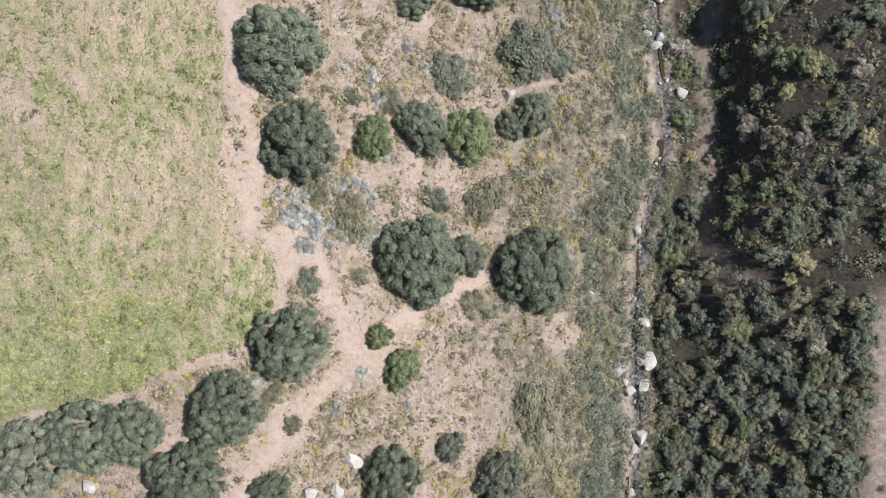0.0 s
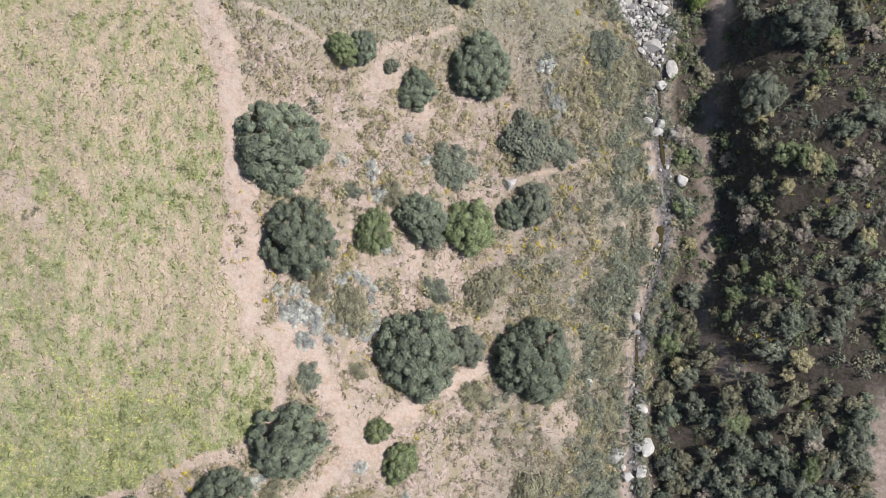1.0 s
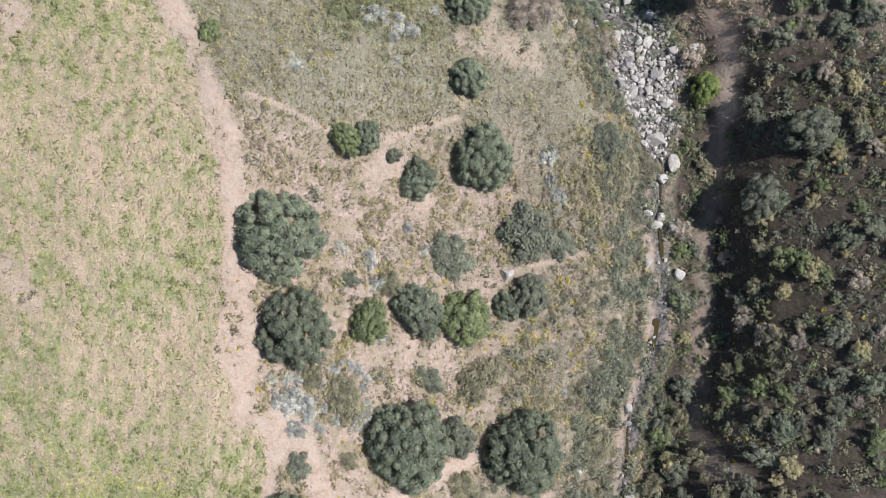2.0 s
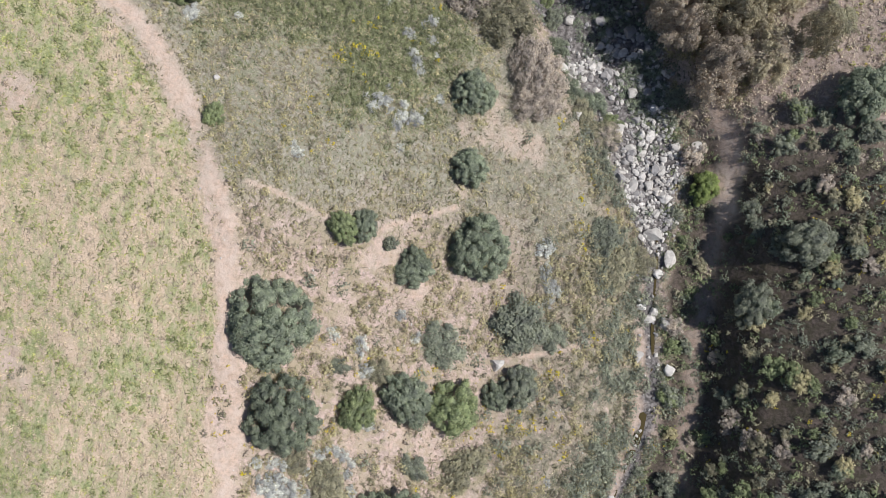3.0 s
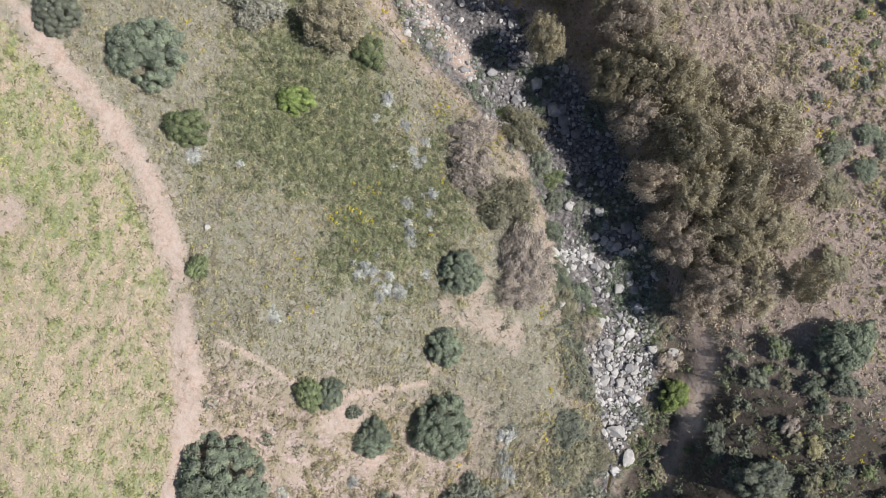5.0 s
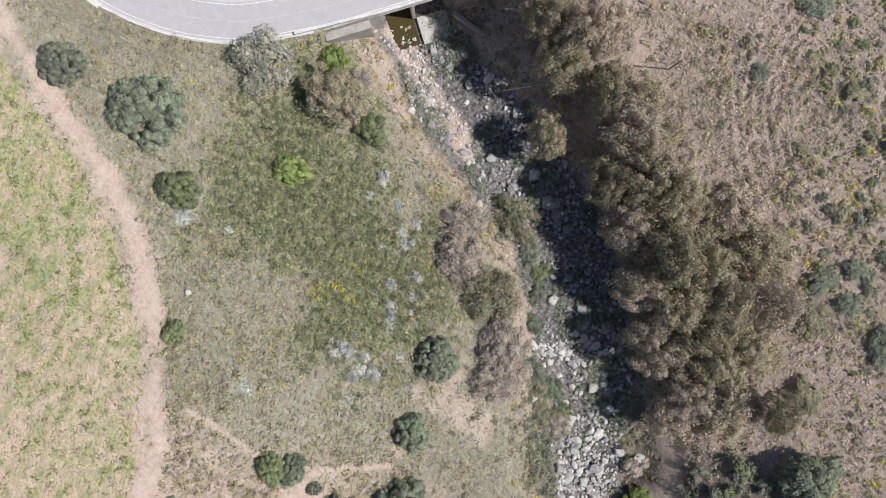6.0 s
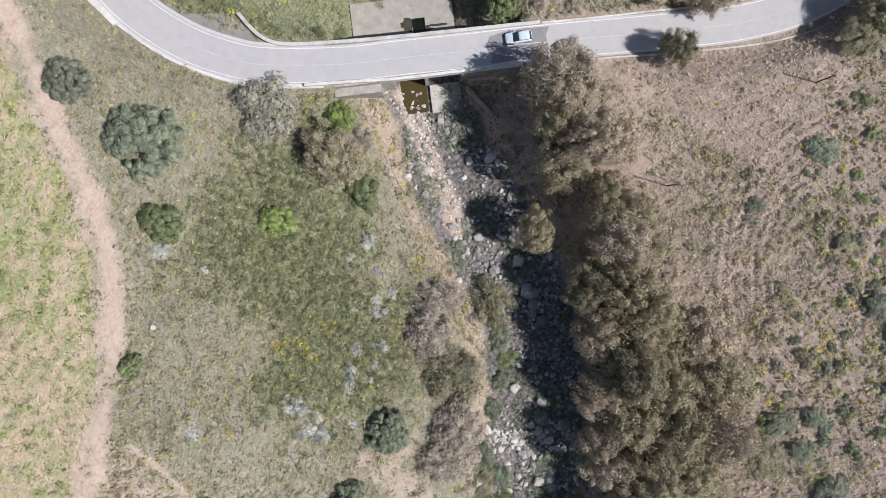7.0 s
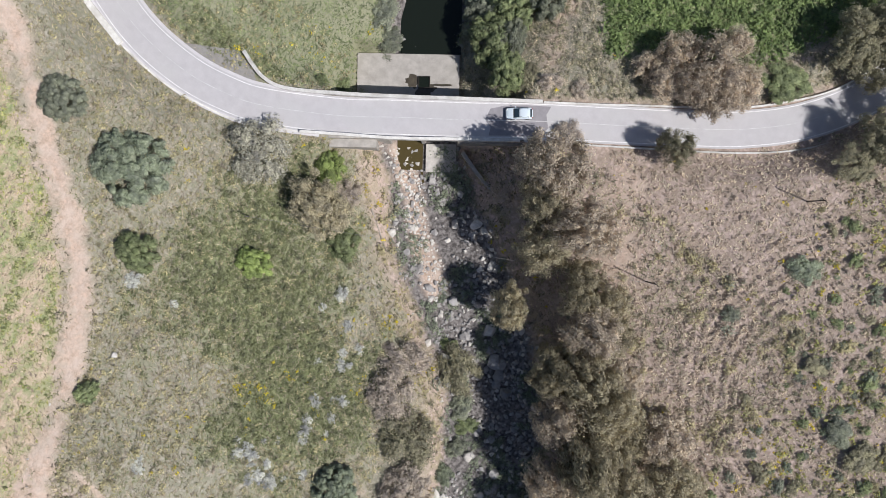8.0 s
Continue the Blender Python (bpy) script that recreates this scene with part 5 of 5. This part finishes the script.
lies = (bz["creek"] > 0.6) & (bz["road"] > 4) & (rng.random(6000) < np.where(bz["cy"] < 40, 0.12, np.where(bz["cy"] < 78, 1.0, 0.3)))
for made, k in enumerate(np.nonzero(lies)[0][:295]):
    boulder(made, float(bx[k]), float(by[k]), 0.3 + 0.8 * rng.random() ** 1.8, rng.random() < (0.7 if bz["cy"][k] < 82 else 0.35))


def stones(name, mat, count, share, seed, size, label):
    rng = np.random.default_rng(seed)
    small = rock_mesh(name, seed, mat, 1)
    sv = np.array([v.co for v in small.vertices])
    sf = np.array([list(p.vertices) for p in small.polygons])
    bpy.data.meshes.remove(small)
    x, y = rng.uniform(-40, 45, count), rng.uniform(-50, 130, count)
    z = zones_at(x, y)
    ok = rng.random(count) < np.clip(share(z, x, y), 0, 1) * (z["road"] > 3.6)
    x, y = x[ok], y[ok]
    n = len(x)
    r = size * (0.6 + 1.9 * rng.random(n) ** 2)
    a = rng.uniform(0, 6.28, n)
    c, s = np.cos(a)[:, None], np.sin(a)[:, None]
    vx = (sv[None, :, 0] * c - sv[None, :, 1] * s) * r[:, None] + x[:, None]
    vy = (sv[None, :, 0] * s + sv[None, :, 1] * c) * r[:, None] + y[:, None]
    vz = sv[None, :, 2] * r[:, None] + (height(x, y) + r * 0.35)[:, None]
    f = (sf[None] + (np.arange(n) * len(sv))[:, None, None]).reshape(-1, 3)
    me = grid_mesh(name, np.stack([vx, vy, vz], 2).reshape(-1, 3), f, mat, False)
    tagged(new(name, me), label, "stones", kind="stuff")


stones("stream_stones", GREY_ROCK, 60000, lambda z, x, y: z["creek"] * smooth(0.30, 0.55, rough(x, y, 4, 71)) * (0.06 + 0.5 * (z["cy"] > 48)), 1, 0.27, "grey cobbles of the stream bed")
stones("pale_stones", PALE_ROCK, 60000, lambda z, x, y: z["creek"] * np.where((z["cy"] > 45) & (z["cy"] < 78), 0.95, np.where(z["cy"] < 40, 0.05, 0.16)) * np.maximum(0.7 * (z["cy"] < 66), smooth(0.35, 0.6, rough(x, y, 5, 72))), 2, 0.27, "pale sunlit cobbles of the stream bed")
stones("white_cobbles", PALE_ROCK, 60000, lambda z, x, y: z["shingle"], 4, 0.2, "heaped white cobbles along the stream")
stones("scattered_stones", PALE_ROCK, 30000, lambda z, x, y: (1 - z["field"]) * (1 - z["creek"]) * (1 - z["dark"]) * 0.05 * (z["meadow"] < 0.3), 3, 0.12, "small pale stones strewn over dry ground")

# ---- poles, cable and fallen wood ----
POLE_TOPS = []
for x, y, tall in ((19.1, 123.0, 6.6), (29.3, 147.6, 6.2), (-35.3, 91.2, 3.2)):
    z = float(height(x, y))
    pole = tagged(new("utility_pole"), "slim dark wooden pole with a short crossarm", "pole", "poles")
    pole.location = (x, y, z - 0.1)
    pv, pf = [], []
    limb(pv, pf, (0, 0, -0.6), (0, 0, tall), 0.11, 0.08, 10)
    pv.append(Vector((0, 0, tall)))
    pf += [(10 + k, 10 + (k + 1) % 10, len(pv) - 1) for k in range(10)]
    me = bpy.data.meshes.new("shaft")
    me.from_pydata([tuple(v) for v in pv], [], pf)
    me.materials.append(POLE_WOOD)
    part("shaft", me, pole)
    if tall > 5:
        part("crossarm", boxes_mesh("crossarm", [(-0.5, -0.06, tall - 0.5, 0.5, 0.06, tall - 0.38)], POLE_WOOD), pole)
    POLE_TOPS.append(Vector((x, y, z + tall - 0.15)))


def cable(a, b, sag, name="cable"):
    cu = bpy.data.curves.new(name, "CURVE")
    cu.dimensions, cu.bevel_depth, cu.bevel_resolution = "3D", 0.018, 1
    sp = cu.splines.new("POLY")
    sp.points.add(20)
    for k in range(21):
        t = k / 20
        p = a.lerp(b, t) - Vector((0, 0, sag * 4 * t * (1 - t)))
        sp.points[k].co = (*p, 1)
    cu.materials.append(CABLE)
    return tagged(new(name, cu), "thin overhead cable hung between wooden poles", "cable", "cables")


CABLE = plain("grey cable", (0.30, 0.29, 0.28), 0.6)
cable(POLE_TOPS[0], POLE_TOPS[2], 1.4)


def log(x0, y0, x1, y1, r, lift=0.1):
    lv, lf = [], []
    a, b = Vector((x0, y0, float(height(x0, y0)) + lift)), Vector((x1, y1, float(height(x1, y1)) + lift))
    mid = (a + b) / 2 + Vector((0.1, -0.12, 0.05))
    limb(lv, lf, a, mid, r, r * 0.85, 8)
    limb(lv, lf, mid, b, r * 0.85, r * 0.55, 8)
    lf += [tuple(range(7, -1, -1)), tuple(range(24, 32))]
    me = bpy.data.meshes.new("log")
    me.from_pydata([tuple(v) for v in lv], [], lf)
    me.materials.append(WOOD)
    return tagged(new("log", me), "bleached fallen log lying on the bank", "log", "fallen wood")


log(-21.8, 104.0, -18.4, 102.0, 0.16)
log(-18.4, 101.9, -15.2, 100.2, 0.12)
for a in ((-17.3, 118.4, -14.6, 119.0, 0.07), (-17.6, 117.3, -14.9, 116.7, 0.06), (-16.5, 116.5, -14.2, 117.8, 0.05)):
    log(*a, lift=0.35)

# ---- the car ----
PAINT = plain("pale blue-white car paint", (0.70, 0.78, 0.84), 0.3, 0.05, 0.6)
GLASS = plain("tinted glass", (0.03, 0.05, 0.07), 0.05, 0.0, 0.5)
RUBBER = plain("tyre rubber", (0.025, 0.025, 0.025), 0.85)
ALLOY = plain("grey alloy", (0.5, 0.5, 0.52), 0.35, 0.9)
LAMP_CLEAR, LAMP_RED = plain("clear lamp glass", (0.75, 0.77, 0.78), 0.1), plain("red lamp glass", (0.35, 0.02, 0.02), 0.15)
PLASTIC = plain("black plastic trim", (0.03, 0.03, 0.032), 0.6)


def loft(name, sections, mat, power=0.35):
    """A closed skin over sections (x, half width, low, high): rounded boxes along x."""
    verts, faces, n = [], [], 16
    for x, hw, z0, z1 in sections:
        for k in range(n):
            a = 2 * math.pi * (k + 0.5) / n
            c, s = math.cos(a), math.sin(a)
            verts.append((x, hw * math.copysign(abs(c) ** power, c), (z0 + z1) / 2 + (z1 - z0) / 2 * math.copysign(abs(s) ** power, s)))
    for i in range(len(sections) - 1):
        for k in range(n):
            a, b = i * n + k, i * n + (k + 1) % n
            faces.append((a, b, b + n, a + n))
    faces += [tuple(range(n - 1, -1, -1)), tuple(range(len(verts) - n, len(verts)))]
    me = bpy.data.meshes.new(name)
    me.from_pydata(verts, [], faces)
    me.materials.append(mat)
    me.polygons.foreach_set("use_smooth", [True] * len(me.polygons))
    return me


car = tagged(new("car"), "pale silver-blue hatchback car standing on the road", "car")
car.matrix_world = Matrix.Translation((*by_bridge(14.9, 0.95), ROAD_Z)) @ Matrix.Rotation(tilt_b + math.pi + 0.02, 4, "Z")
part("body", loft("body", [(2.12, 0.55, 0.35, 0.62), (2.02, 0.76, 0.24, 0.72), (1.6, 0.86, 0.2, 0.84), (0.95, 0.89, 0.2, 0.95), (0, 0.9, 0.2, 0.98), (-1.3, 0.89, 0.2, 1.0), (-1.85, 0.85, 0.24, 0.98), (-2.06, 0.72, 0.34, 0.85)], PAINT), car)
part("cabin", loft("cabin", [(1.0, 0.72, 0.85, 0.93), (0.62, 0.71, 0.85, 1.16), (0.15, 0.68, 0.85, 1.43), (-0.5, 0.68, 0.85, 1.49), (-1.25, 0.67, 0.85, 1.45), (-1.7, 0.66, 0.85, 1.22), (-1.95, 0.64, 0.85, 0.98)], GLASS, 0.45), car, "dark tinted glasshouse")
part("roof", loft("roof", [(0.12, 0.64, 1.40, 1.455), (-0.1, 0.68, 1.42, 1.51), (-0.5, 0.69, 1.44, 1.545), (-1.2, 0.68, 1.42, 1.525), (-1.6, 0.64, 1.3, 1.42)], PAINT, 0.5), car)
for s in (1, -1):
    part("mirror", loft("mirror", [(0.72, 0.07, 0.95, 1.05), (0.66, 0.12, 0.92, 1.1), (0.55, 0.11, 0.93, 1.09)], PAINT), car).location = (0, s * 0.98, 0)
    part("headlight", loft("headlight", [(2.07, 0.1, 0.62, 0.68), (1.98, 0.16, 0.6, 0.74), (1.8, 0.14, 0.7, 0.8)], LAMP_CLEAR), car).location = (0, s * 0.6, 0)
    part("tail_light", loft("tail_light", [(-1.95, 0.08, 0.75, 1.0), (-2.05, 0.1, 0.72, 0.9)], LAMP_RED), car).location = (0, s * 0.66, 0)
    part("roof_rail", boxes_mesh("roof_rail", [(-1.3, -0.02, 1.47, 0.1, 0.02, 1.52)], PLASTIC, 0.01), car).location = (0, s * 0.58, 0)
    for x in (1.3, -1.3):
        bm = bmesh.new()
        bmesh.ops.create_cone(bm, cap_ends=True, segments=20, radius1=0.31, radius2=0.31, depth=0.2, matrix=Matrix.Rotation(math.pi / 2, 4, "X"))
        bmesh.ops.bevel(bm, geom=list(bm.edges), offset=0.03, segments=1, affect="EDGES")
        me = bpy.data.meshes.new("tyre")
        bm.to_mesh(me), bm.free()
        me.materials.append(RUBBER)
        wheel = part("wheel", None, car)
        wheel.location = (x, s * 0.83, 0.31)
        part("tyre", me, wheel)
        bm = bmesh.new()
        bmesh.ops.create_cone(bm, cap_ends=True, segments=14, radius1=0.2, radius2=0.17, depth=0.22, matrix=Matrix.Rotation(math.pi / 2, 4, "X"))
        me = bpy.data.meshes.new("rim")
        bm.to_mesh(me), bm.free()
        me.materials.append(ALLOY)
        part("rim", me, wheel)
